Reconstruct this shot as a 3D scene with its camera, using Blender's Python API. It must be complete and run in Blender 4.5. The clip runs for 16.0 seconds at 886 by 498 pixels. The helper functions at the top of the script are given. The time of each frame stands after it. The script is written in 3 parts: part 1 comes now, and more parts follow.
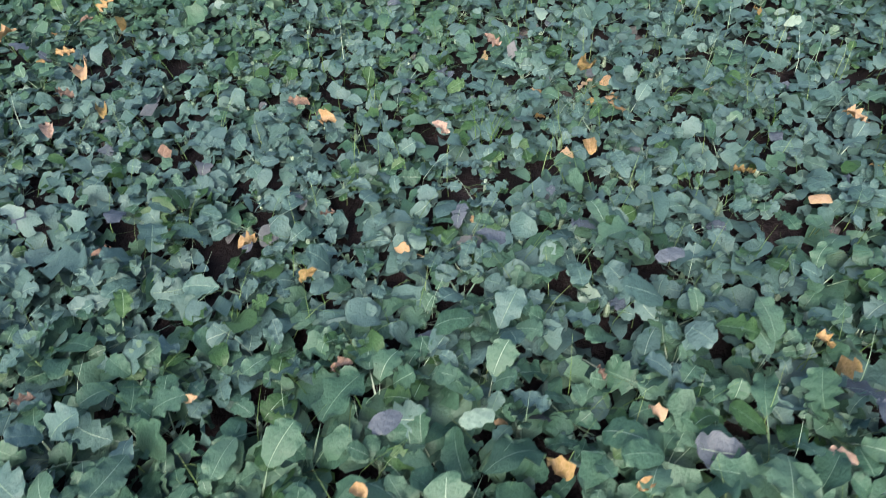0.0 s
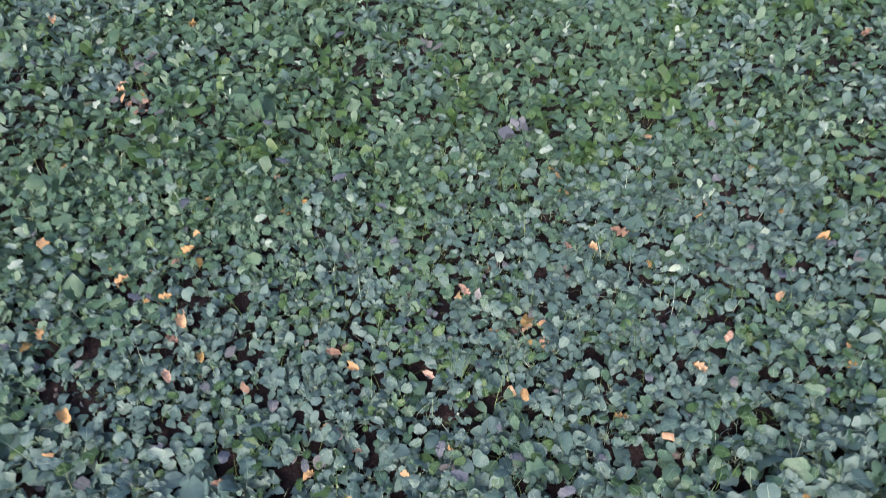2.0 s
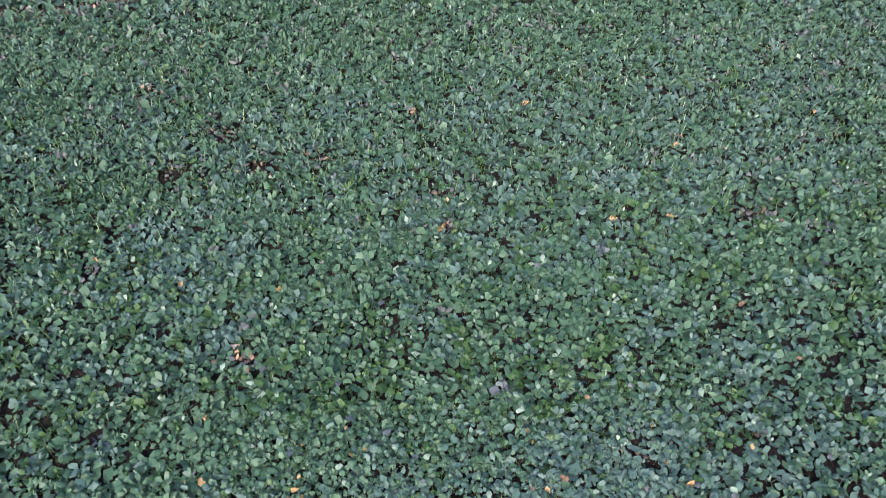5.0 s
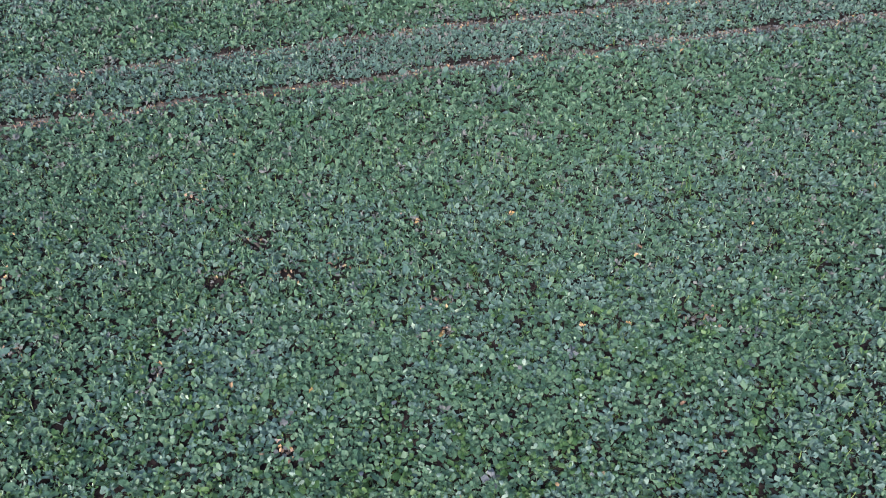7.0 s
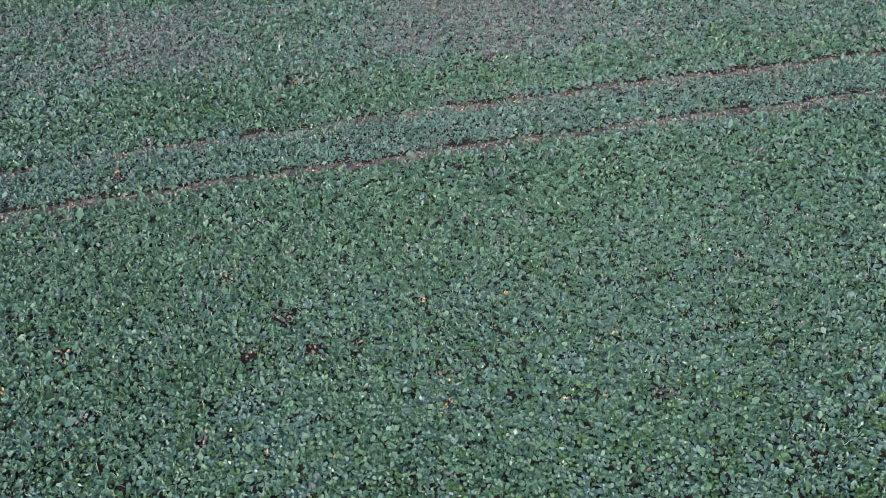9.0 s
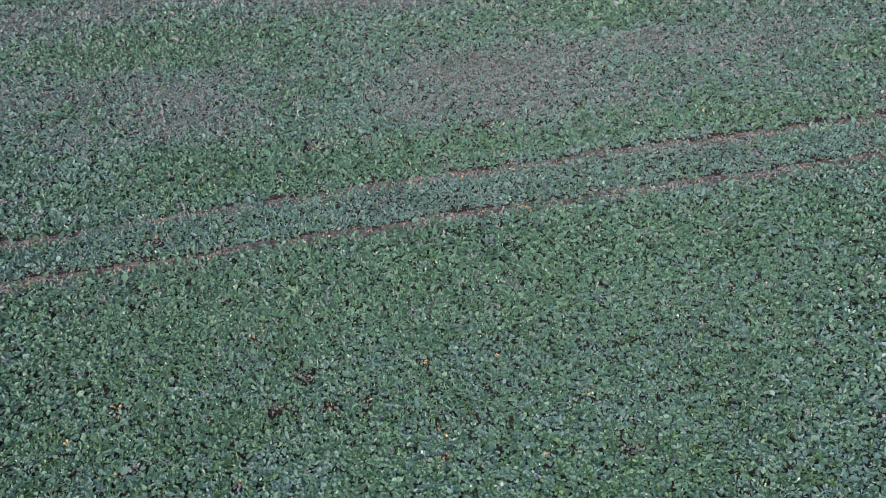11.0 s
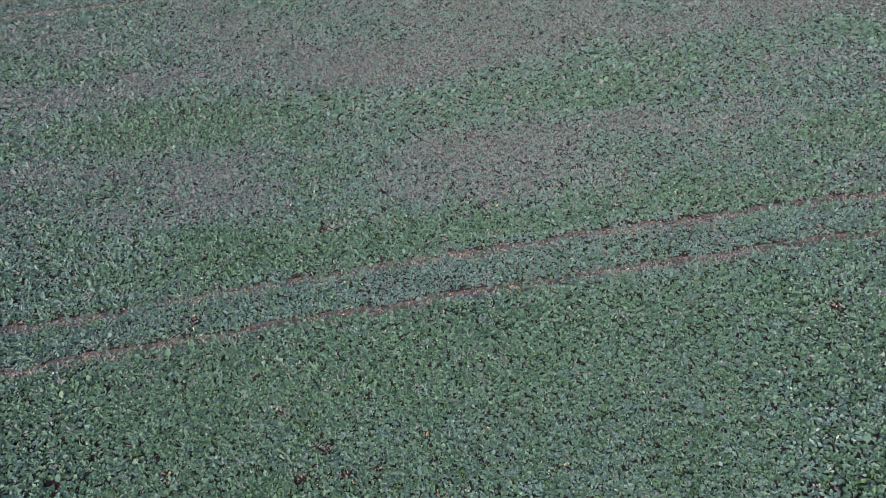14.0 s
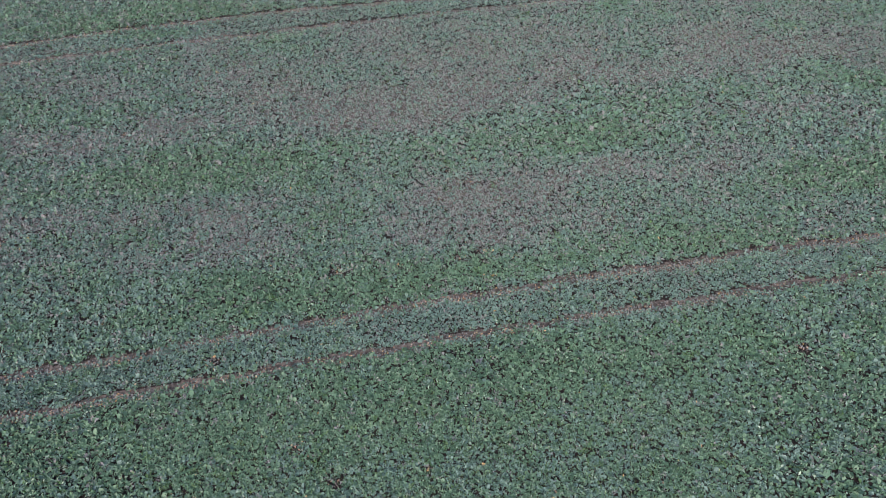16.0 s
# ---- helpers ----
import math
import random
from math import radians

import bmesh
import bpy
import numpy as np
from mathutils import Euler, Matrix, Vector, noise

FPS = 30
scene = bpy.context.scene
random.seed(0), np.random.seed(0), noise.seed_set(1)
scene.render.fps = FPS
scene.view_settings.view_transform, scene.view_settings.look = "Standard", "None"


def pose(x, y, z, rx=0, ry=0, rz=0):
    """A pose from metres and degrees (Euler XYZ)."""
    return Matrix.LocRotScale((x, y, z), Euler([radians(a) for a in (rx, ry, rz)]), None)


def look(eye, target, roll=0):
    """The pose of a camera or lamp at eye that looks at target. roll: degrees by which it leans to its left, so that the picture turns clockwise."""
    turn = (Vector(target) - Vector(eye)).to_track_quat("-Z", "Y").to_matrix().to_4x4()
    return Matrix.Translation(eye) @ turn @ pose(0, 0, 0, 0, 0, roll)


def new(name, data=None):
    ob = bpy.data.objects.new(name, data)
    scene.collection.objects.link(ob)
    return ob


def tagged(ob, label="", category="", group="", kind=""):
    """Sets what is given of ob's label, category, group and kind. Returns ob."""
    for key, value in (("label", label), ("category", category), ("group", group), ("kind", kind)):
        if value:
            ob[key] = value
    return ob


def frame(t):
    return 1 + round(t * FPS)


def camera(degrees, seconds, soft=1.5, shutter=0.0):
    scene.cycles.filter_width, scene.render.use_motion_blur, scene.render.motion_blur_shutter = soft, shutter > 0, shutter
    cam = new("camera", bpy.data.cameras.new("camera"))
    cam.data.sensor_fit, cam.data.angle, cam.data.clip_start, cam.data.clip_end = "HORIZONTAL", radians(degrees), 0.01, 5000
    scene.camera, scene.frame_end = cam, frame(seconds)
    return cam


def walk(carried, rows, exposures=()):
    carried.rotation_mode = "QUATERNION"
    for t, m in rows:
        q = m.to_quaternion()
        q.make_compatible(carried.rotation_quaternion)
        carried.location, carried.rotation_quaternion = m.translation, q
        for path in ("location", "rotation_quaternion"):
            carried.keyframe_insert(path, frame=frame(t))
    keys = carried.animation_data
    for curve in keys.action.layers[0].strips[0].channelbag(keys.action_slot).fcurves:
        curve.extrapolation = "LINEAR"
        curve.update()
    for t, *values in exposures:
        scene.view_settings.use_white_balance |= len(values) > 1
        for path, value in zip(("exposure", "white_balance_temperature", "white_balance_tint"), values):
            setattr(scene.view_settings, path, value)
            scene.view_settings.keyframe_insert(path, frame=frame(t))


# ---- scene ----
# ---- camera ----
PATH = [
    (0, (0.098, 0.971, 1.381), (0.099, 2.222, 0), -2.61),
    (0.5, (0.163, 1.049, 1.611), (0.162, 2.451, 0), -2.98),
    (1, (0.182, 1.003, 2.197), (0.203, 2.925, 0), -2.43),
    (1.5, (0.175, 1.020, 2.616), (0.216, 3.247, 0), -2.02),
    (2, (0.160, 1.053, 2.996), (0.221, 3.585, 0), -1.71),
    (2.5, (0.139, 1.065, 3.418), (0.220, 3.985, 0), -1.55),
    (3, (0.118, 1.074, 3.871), (0.209, 4.414, 0), -1.53),
    (3.5, (0.114, 1.073, 4.399), (0.209, 4.913, 0), -1.64),
    (4, (0.119, 1.057, 4.983), (0.220, 5.472, 0), -1.73),
    (4.5, (0.127, 1.050, 5.580), (0.238, 6.045, 0), -1.72),
    (4.7, (0.130, 1.044, 5.819), (0.245, 6.273, 0), -1.71),
    (6.8, (0.080, 0.907, 8.395), (0.352, 8.499, 0), -1.22),
    (7, (0.082, 0.887, 8.628), (0.357, 8.705, 0), -1.24),
    (7.5, (0.088, 0.831, 9.206), (0.363, 9.211, 0), -1.32),
    (8, (0.086, 0.761, 9.778), (0.372, 9.744, 0), -1.40),
    (8.5, (0.073, 0.680, 10.324), (0.381, 10.267, 0), -1.36),
    (9, (0.065, 0.623, 10.855), (0.396, 10.810, 0), -1.29),
    (9.2, (0.059, 0.606, 11.072), (0.396, 11.042, 0), -1.33),
    (11.3, (0.363, 0.395, 13.919), (0.494, 13.347, 0), -1.95),
    (11.5, (0.379, 0.395, 14.161), (0.507, 13.572, 0), -1.95),
    (12, (0.407, 0.396, 14.770), (0.517, 14.104, 0), -2.02),
    (12.5, (0.438, 0.388, 15.395), (0.537, 14.652, 0), -2.06),
    (13, (0.475, 0.364, 16.034), (0.553, 15.222, 0), -2.16),
    (13.5, (0.520, 0.333, 16.660), (0.568, 15.800, 0), -2.23),
    (14, (0.555, 0.286, 17.275), (0.592, 16.366, 0), -2.29),
    (14.5, (0.583, 0.221, 17.899), (0.607, 16.929, 0), -2.34),
    (15, (0.611, 0.154, 18.518), (0.628, 17.489, 0), -2.36),
    (15.5, (0.640, 0.078, 19.124), (0.650, 18.063, 0), -2.38),
    (16, (0.669, 0.000, 19.731), (0.669, 18.625, 0), -2.41),
]
cam = camera(66, 16.0, soft=0.6, shutter=0.5)
walk(cam, [(t, look(eye, target, roll)) for t, eye, target, roll in PATH],
     exposures=[(0, 1.42, 6450, 8), (0.6, 1.44, 6480, 10.5), (2, 1.54, 6720, 21), (3.5, 1.55, 6690, 20), (4.6, 1.53, 6540, 13), (7, 1.57, 6480, 9.5), (9.2, 1.55, 6430, 8),
                (12.5, 1.54, 6670, 14.5), (16, 1.53, 6760, 16.5)])

# ---- world and light: a dull overcast evening ----
SUN_ELEVATION, SUN_TURN = radians(37), radians(196)
world = bpy.data.worlds.new("world")
scene.world = world
world.use_nodes = True
wn = world.node_tree
sky = wn.nodes.new("ShaderNodeTexSky")
sky.sky_type = "NISHITA"
sky.sun_disc = False
sky.sun_elevation = SUN_ELEVATION
sky.sun_rotation = SUN_TURN
sky.air_density, sky.dust_density, sky.ozone_density = 1.0, 4.0, 1.0
wn.nodes["Background"].inputs["Strength"].default_value = 0.13
wn.links.new(sky.outputs["Color"], wn.nodes["Background"].inputs["Color"])
sun_data = bpy.data.lights.new("sun", "SUN")
sun_data.energy = 1.0
sun_data.angle = radians(25)
sun_data.color = (1.0, 0.97, 0.93)
sun = new("sun", sun_data)
sun.matrix_world = look((60 * math.sin(SUN_TURN) * math.cos(SUN_ELEVATION), 60 * math.cos(SUN_TURN) * math.cos(SUN_ELEVATION),
                         60 * math.sin(SUN_ELEVATION)), (0, 0, 0))


# ---- materials ----
def node_material(name):
    m = bpy.data.materials.new(name)
    m.use_nodes = True
    return m, m.node_tree, m.node_tree.nodes["Principled BSDF"]


def ramp(tree, stops):
    n = tree.nodes.new("ShaderNodeValToRGB")
    e = n.color_ramp.elements
    while len(e) < len(stops):
        e.new(0.5)
    for i, (p, c) in enumerate(stops):
        e[i].position, e[i].color = p, (*c, 1)
    return n


def math_node(tree, op, a, b):
    n = tree.nodes.new("ShaderNodeMath")
    n.operation = op
    for i, v in enumerate((a, b)):
        if isinstance(v, (int, float)):
            n.inputs[i].default_value = v
        else:
            tree.links.new(v, n.inputs[i])
    return n.outputs[0]


def noise_node(tree, where, scale, detail=3.0, rough=0.55):
    n = tree.nodes.new("ShaderNodeTexNoise")
    n.inputs["Scale"].default_value = scale
    n.inputs["Detail"].default_value = detail
    n.inputs["Roughness"].default_value = rough
    tree.links.new(where, n.inputs["Vector"])
    return n.outputs["Fac"]


def leaf_material(name, stops, rough, gloss, mottle=0.35, net=1.0):
    """Waxy leaf: each leaf takes its own tint, mottled by its bloom, with a fine net of veins and faint puckers."""
    m, tree, bsdf = node_material(name)
    geo = tree.nodes.new("ShaderNodeNewGeometry")
    info = tree.nodes.new("ShaderNodeObjectInfo")
    pick = math_node(tree, "FRACT", math_node(tree, "ADD", geo.outputs["Random Per Island"], info.outputs["Random"]), 0)
    where = geo.outputs["Position"]
    fine = noise_node(tree, where, 60, 4, 0.65)
    broad = noise_node(tree, where, 0.55, 3)
    cells = tree.nodes.new("ShaderNodeTexVoronoi")
    cells.feature = "DISTANCE_TO_EDGE"
    cells.inputs["Scale"].default_value = 85
    tree.links.new(where, cells.inputs["Vector"])
    vein = math_node(tree, "MULTIPLY", math_node(tree, "LESS_THAN", cells.outputs["Distance"], 0.06), 0.14 * net)
    value = math_node(tree, "ADD", math_node(tree, "ADD", math_node(tree, "ADD", math_node(tree, "MULTIPLY", pick, 0.58), 0.07), vein),
                      math_node(tree, "ADD", math_node(tree, "MULTIPLY", math_node(tree, "SUBTRACT", fine, 0.5), mottle * 2),
                                math_node(tree, "MULTIPLY", broad, 0.27)))
    colour = ramp(tree, stops)
    tree.links.new(value, colour.inputs["Fac"])
    tree.links.new(colour.outputs["Color"], bsdf.inputs["Base Color"])
    tree.links.new(math_node(tree, "ADD", rough - 0.12, math_node(tree, "MULTIPLY", fine, 0.24)), bsdf.inputs["Roughness"])
    bsdf.inputs["Specular IOR Level"].default_value = gloss
    bump = tree.nodes.new("ShaderNodeBump")
    bump.inputs["Strength"].default_value = 0.6
    bump.inputs["Distance"].default_value = 0.004
    tree.links.new(math_node(tree, "ADD", noise_node(tree, where, 70, 3), math_node(tree, "MULTIPLY", cells.outputs["Distance"], 0.6)), bump.inputs["Height"])
    tree.links.new(bump.outputs["Normal"], bsdf.inputs["Normal"])
    return m


GREEN = leaf_material("rape_leaf_green", [(0.0, (0.020, 0.055, 0.032)), (0.35, (0.044, 0.100, 0.063)), (0.7, (0.067, 0.130, 0.086)),
                                          (1.0, (0.082, 0.141, 0.098))], 0.5, 0.32)
WAXY = leaf_material("rape_leaf_waxy", [(0.0, (0.032, 0.073, 0.062)), (0.4, (0.065, 0.122, 0.108)), (0.75, (0.085, 0.144, 0.132)),
                                        (1.0, (0.102, 0.158, 0.149))], 0.55, 0.32)
PURPLE = leaf_material("rape_leaf_purple", [(0.0, (0.038, 0.050, 0.068)), (0.5, (0.064, 0.078, 0.100)), (1.0, (0.105, 0.120, 0.142))], 0.55, 0.4)
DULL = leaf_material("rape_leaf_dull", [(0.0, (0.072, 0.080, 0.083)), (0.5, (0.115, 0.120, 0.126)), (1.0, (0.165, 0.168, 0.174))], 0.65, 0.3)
PALE = leaf_material("rape_leaf_underside", [(0.0, (0.12, 0.19, 0.145)), (0.5, (0.185, 0.26, 0.21)), (1.0, (0.27, 0.34, 0.29))], 0.6, 0.3)
YELLOW = leaf_material("withered_leaf_yellow", [(0.0, (0.09, 0.09, 0.035)), (0.3, (0.24, 0.16, 0.06)), (0.6, (0.36, 0.235, 0.125)),
                                                (1.0, (0.45, 0.31, 0.21))], 0.7, 0.2, 0.45)
BROWN = leaf_material("withered_leaf_brown", [(0.0, (0.06, 0.042, 0.034)), (0.5, (0.20, 0.13, 0.095)), (1.0, (0.42, 0.30, 0.24))], 0.8, 0.15, 0.5)
RIB = leaf_material("leaf_rib", [(0.0, (0.08, 0.15, 0.09)), (0.45, (0.17, 0.25, 0.17)), (1.0, (0.42, 0.50, 0.40))], 0.5, 0.4, 0.15)
TUFT = leaf_material("grass_tuft_blade", [(0.0, (0.030, 0.075, 0.012)), (0.5, (0.060, 0.130, 0.022)), (1.0, (0.120, 0.190, 0.050))], 0.5, 0.3, 0.15)
GRASS = leaf_material("grass_blade", [(0.0, (0.05, 0.11, 0.025)), (0.6, (0.10, 0.17, 0.05)), (1.0, (0.22, 0.27, 0.12))], 0.5, 0.3, 0.15)
FRESH = leaf_material("rape_leaf_fresh", [(0.0, (0.015, 0.046, 0.014)), (0.4, (0.029, 0.074, 0.024)), (0.75, (0.049, 0.104, 0.037)),
                                          (1.0, (0.078, 0.140, 0.058))], 0.5, 0.35)
LEAF_MATERIALS = [GREEN, WAXY, PURPLE, DULL, FRESH, PALE, YELLOW, BROWN, RIB, GRASS]
I_GREEN, I_WAXY, I_PURPLE, I_DULL, I_FRESH, I_PALE, I_YELLOW, I_BROWN, I_RIB, I_GRASS = range(10)


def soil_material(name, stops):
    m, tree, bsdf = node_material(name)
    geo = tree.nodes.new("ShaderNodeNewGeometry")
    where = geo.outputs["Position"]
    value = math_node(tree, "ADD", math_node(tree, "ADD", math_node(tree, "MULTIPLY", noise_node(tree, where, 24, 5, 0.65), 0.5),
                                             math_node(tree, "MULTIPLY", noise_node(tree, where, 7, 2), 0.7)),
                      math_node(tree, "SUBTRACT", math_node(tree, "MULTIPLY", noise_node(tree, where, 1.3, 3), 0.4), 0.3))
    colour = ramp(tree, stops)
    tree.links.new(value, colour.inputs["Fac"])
    # beyond the plants that are built one by one, the sheet is a green sward
    sep = tree.nodes.new("ShaderNodeSeparateXYZ")
    tree.links.new(where, sep.inputs[0])
    across, along = math_node(tree, "ABSOLUTE", sep.outputs[0], 0), sep.outputs[1]
    corner = math_node(tree, "MULTIPLY", math_node(tree, "GREATER_THAN", across, FORE_X), math_node(tree, "LESS_THAN", along, FIELD_Y0))
    aside = math_node(tree, "GREATER_THAN", math_node(tree, "SUBTRACT", across, math_node(tree, "MULTIPLY", math_node(tree, "SUBTRACT", along, FIELD_Y0), SIDE_SLOPE)), SIDE_X)
    corner = math_node(tree, "MAXIMUM", corner, math_node(tree, "MULTIPLY", aside, math_node(tree, "GREATER_THAN", along, FIELD_Y0)))
    far = math_node(tree, "MAXIMUM", math_node(tree, "MAXIMUM", math_node(tree, "GREATER_THAN", across, FIELD_X), corner),
                    math_node(tree, "MAXIMUM", math_node(tree, "GREATER_THAN", along, FIELD_Y1), math_node(tree, "LESS_THAN", along, -6.0)))
    green = ramp(tree, [(0.35, (0.010, 0.022, 0.012)), (0.5, (0.030, 0.060, 0.038)), (0.65, (0.070, 0.115, 0.080))])
    tree.links.new(noise_node(tree, where, 14, 5, 0.8), green.inputs["Fac"])
    mix = tree.nodes.new("ShaderNodeMix")
    mix.data_type = "RGBA"
    tree.links.new(far, mix.inputs["Factor"])
    tree.links.new(colour.outputs["Color"], mix.inputs["A"])
    tree.links.new(green.outputs["Color"], mix.inputs["B"])
    tree.links.new(mix.outputs["Result"], bsdf.inputs["Base Color"])
    bsdf.inputs["Roughness"].default_value = 0.9
    bsdf.inputs["Specular IOR Level"].default_value = 0.2
    bump = tree.nodes.new("ShaderNodeBump")
    bump.inputs["Strength"].default_value = 0.8
    bump.inputs["Distance"].default_value = 0.03
    tree.links.new(noise_node(tree, where, 18, 5, 0.7), bump.inputs["Height"])
    tree.links.new(bump.outputs["Normal"], bsdf.inputs["Normal"])
    return m


FIELD_X, FIELD_Y0, FIELD_Y1 = 28.5, 9.0, 43.0
SIDE_X, SIDE_SLOPE = 17.0, 0.42    # the field of single plants widens with distance
FORE_X, FORE_Y = 15.0, 0.5
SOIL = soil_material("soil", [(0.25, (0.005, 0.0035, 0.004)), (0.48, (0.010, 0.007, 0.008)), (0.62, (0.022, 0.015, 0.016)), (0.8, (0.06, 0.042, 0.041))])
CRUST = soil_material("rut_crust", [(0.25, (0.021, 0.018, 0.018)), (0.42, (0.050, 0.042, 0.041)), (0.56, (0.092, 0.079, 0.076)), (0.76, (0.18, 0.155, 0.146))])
SOIL_Z = -0.15


# ---- the plan of the field ----
def rut_near(x):
    return 14.29 + 0.1538 * x - 0.00098 * x * x + 0.05 * np.sin(x * 1.1) + 0.04 * np.sin(x * 2.3 + 1) + 0.025 * np.sin(x * 5.3)


def rut_far(x):
    return 16.07 + 0.1591 * x - 0.00113 * x * x + 0.05 * np.sin(x * 0.9 + 2) + 0.04 * np.sin(x * 2.6) + 0.025 * np.sin(x * 4.7 + 2)


def rut_next(x):
    return 37.92 + 0.1378 * x - 0.00095 * x * x + 0.05 * np.sin(x * 0.8) + 0.04 * np.sin(x * 2.1)


def rut_next_far(x):
    return 39.88 + 0.0728 * x - 0.00327 * x * x + 0.05 * np.sin(x * 0.7 + 1) + 0.04 * np.sin(x * 2.4)


# how bare each wheel rut is along its length: x, bareness
RUTS = [
    (rut_near, 0.17, [-30, -13, -11, -9, -7, -4.5, -3, -1.5, 1.5, 3, 5, 9, 11, 16, 30], [0.5, 0.75, 0.8, 0.65, 0.5, 0.55, 0.75, 0.9, 0.8, 0.45, 0.65, 0.7, 0.75, 0.55, 0.5]),
    (rut_far, 0.175, [-30, -13, -10.5, -9, -7, -4, -3, -1, 1.5, 2.5, 4.5, 6, 9.5, 11, 14, 30], [0.5, 0.75, 0.7, 0.2, 0.45, 0.45, 0.8, 0.95, 0.95, 0.6, 0.6, 0.85, 0.95, 0.8, 0.65, 0.6]),
    (rut_next, 0.21, [-30, -18, -10, 0, 10, 30], [0.7, 0.65, 0.7, 0.6, 0.4, 0.4]),
    (rut_next_far, 0.24, [-30, -18, -10, -3, 6, 30], [0.8, 0.9, 0.9, 0.9, 0.5, 0.5]),
]
# small bare spots: x, y, radius
BARE = [(-0.90, 2.97, 0.06), (-0.85, 2.82, 0.06), (0.46, 3.33, 0.05), (0.82, 3.44, 0.06), (0.52, 3.54, 0.04), (-1.85, 3.08, 0.06),
        (-1.81, 2.86, 0.06), (2.02, 3.91, 0.09), (2.10, 3.80, 0.09), (2.57, 3.41, 0.06), (1.83, 3.46, 0.05), (3.21, 4.03, 0.06), (1.28, 2.38, 0.05),
        (-2.08, 3.30, 0.05), (0.29, 7.09, 0.06), (2.00, 3.60, 0.05), (0.60, 3.12, 0.05), (-0.38, 3.02, 0.05), (-1.70, 2.94, 0.05),
        (-1.10, 2.94, 0.04), (-2.72, 3.07, 0.13), (-1.52, 8.52, 0.16), (0.26, 7.65, 0.12), (0.28, 7.07, 0.12), (-0.05, 9.50, 0.13),
        (12.94, 13.30, 0.35), (-3.47, 17.76, 0.30), (0.97, 23.69, 0.25), (1.93, 22.66, 0.30), (-17.60, 20.10, 0.30), (-1.10, 17.85, 0.20),
        (1.20, 18.20, 0.25), (2.20, 18.50, 0.22), (-2.90, 9.15, 0.18), (-3.41, 8.32, 0.22), (-4.28, 10.34, 0.18), (-7.08, 8.61, 0.20),
        (-6.39, 7.05, 0.14), (-4.01, 6.59, 0.13), (-2.24, 8.38, 0.14), (4.22, 7.01, 0.14), (-2.01, 5.23, 0.13), (4.45, 7.11, 0.10),
        (-7.53, 13.82, 0.25)]
# stretches where the crop is thin and bluish (+) or lush and green (-): x, y, half length, half width, amount
THIN = [(-3, 28.5, 6, 2.0, .9), (-9, 28.8, 5, 1.6, .7), (3, 30.5, 5, 2.2, .8), (2.4, 22.3, 3, 1.5, .8), (6.5, 22.6, 3.5, 1.2, .7),
        (16, 32.5, 7, 2.5, .7), (21, 33, 6, 2, .6), (4.9, 35, 5, 1.5, .5), (-7, 32.5, 6, 1.8, .7), (14.5, 23.4, 4, 1.3, .6), (-18.6, 26.5, 4, 1.5, .6),
        (-15, 20, 4, 1.8, .4), (-8.5, 19.6, 3, 1.2, .4), (0.5, 19.6, 5, .9, .5), (0.2, 2.6, 2.2, 1.1, .6), (2.6, 3.9, 1.6, .7, .6)]
LUSH = [(0.3, 1.5, 2.5, 0.5, -.6), (-11, 24.4, 7, 1.7, -.9), (-0.5, 17.1, 8, 0.8, -.9), (-6, 17.6, 4, 1.2, -.6), (8, 25.5, 4, 1.3, -.7), (18.4, 22.4, 4, 1.3, -.8), (-18, 38.5, 8, 2.2, -.9),
        (12, 19.3, 4, .9, -.5), (10, 27.6, 4, 1.2, -.5), (0.5, 12.6, 12, 1.6, -.5), (0.3, 4.9, 3, .9, -.6), (-2.6, 4.3, 1.5, .8, -.4)]


def value_noise(x, y, scale, seed):
    rng = np.random.default_rng(seed)
    table = rng.random((256, 256))
    x, y = np.asarray(x) / scale, np.asarray(y) / scale
    i, j = np.floor(x).astype(int), np.floor(y).astype(int)
    u, v = x - i, y - j
    u, v = u * u * (3 - 2 * u), v * v * (3 - 2 * v)
    g = lambda a, b: table[a % 256, b % 256]
    return (g(i, j) * (1 - u) + g(i + 1, j) * u) * (1 - v) + (g(i, j + 1) * (1 - u) + g(i + 1, j + 1) * u) * v


def between_ruts(x, y):
    return (y > rut_near(x) + 0.1) & (y < rut_far(x) - 0.1) | (y > rut_next(x)) & (y < rut_next_far(x))


def thinness(x, y):
    """Above 0 where the stand is thin and bluish, below 0 where it is lush."""
    t = np.interp(y, [4, 6, 13, 16, 18], [0.45, 0.2, 0.2, 0.3, 0.8]) * (value_noise(x, y * 2.2, 4.0, 11) - 0.5) + 0.5 * (value_noise(x, y * 1.6, 1.4, 12) - 0.5)
    for cx, cy, a, b, k in THIN + LUSH:
        dx, dy = x - cx, y - cy - 0.14 * (x - cx)
        t = t + (0.6 if k > 0 else 1.0) * k * np.exp(-((dx / a) ** 2 + (dy / b) ** 2))
    return t + 0.3 * between_ruts(x, y) + np.interp(y, [5, 7, 13, 14.5, 18, 21], [0, -0.16, -0.16, 0, 0, 0.12])


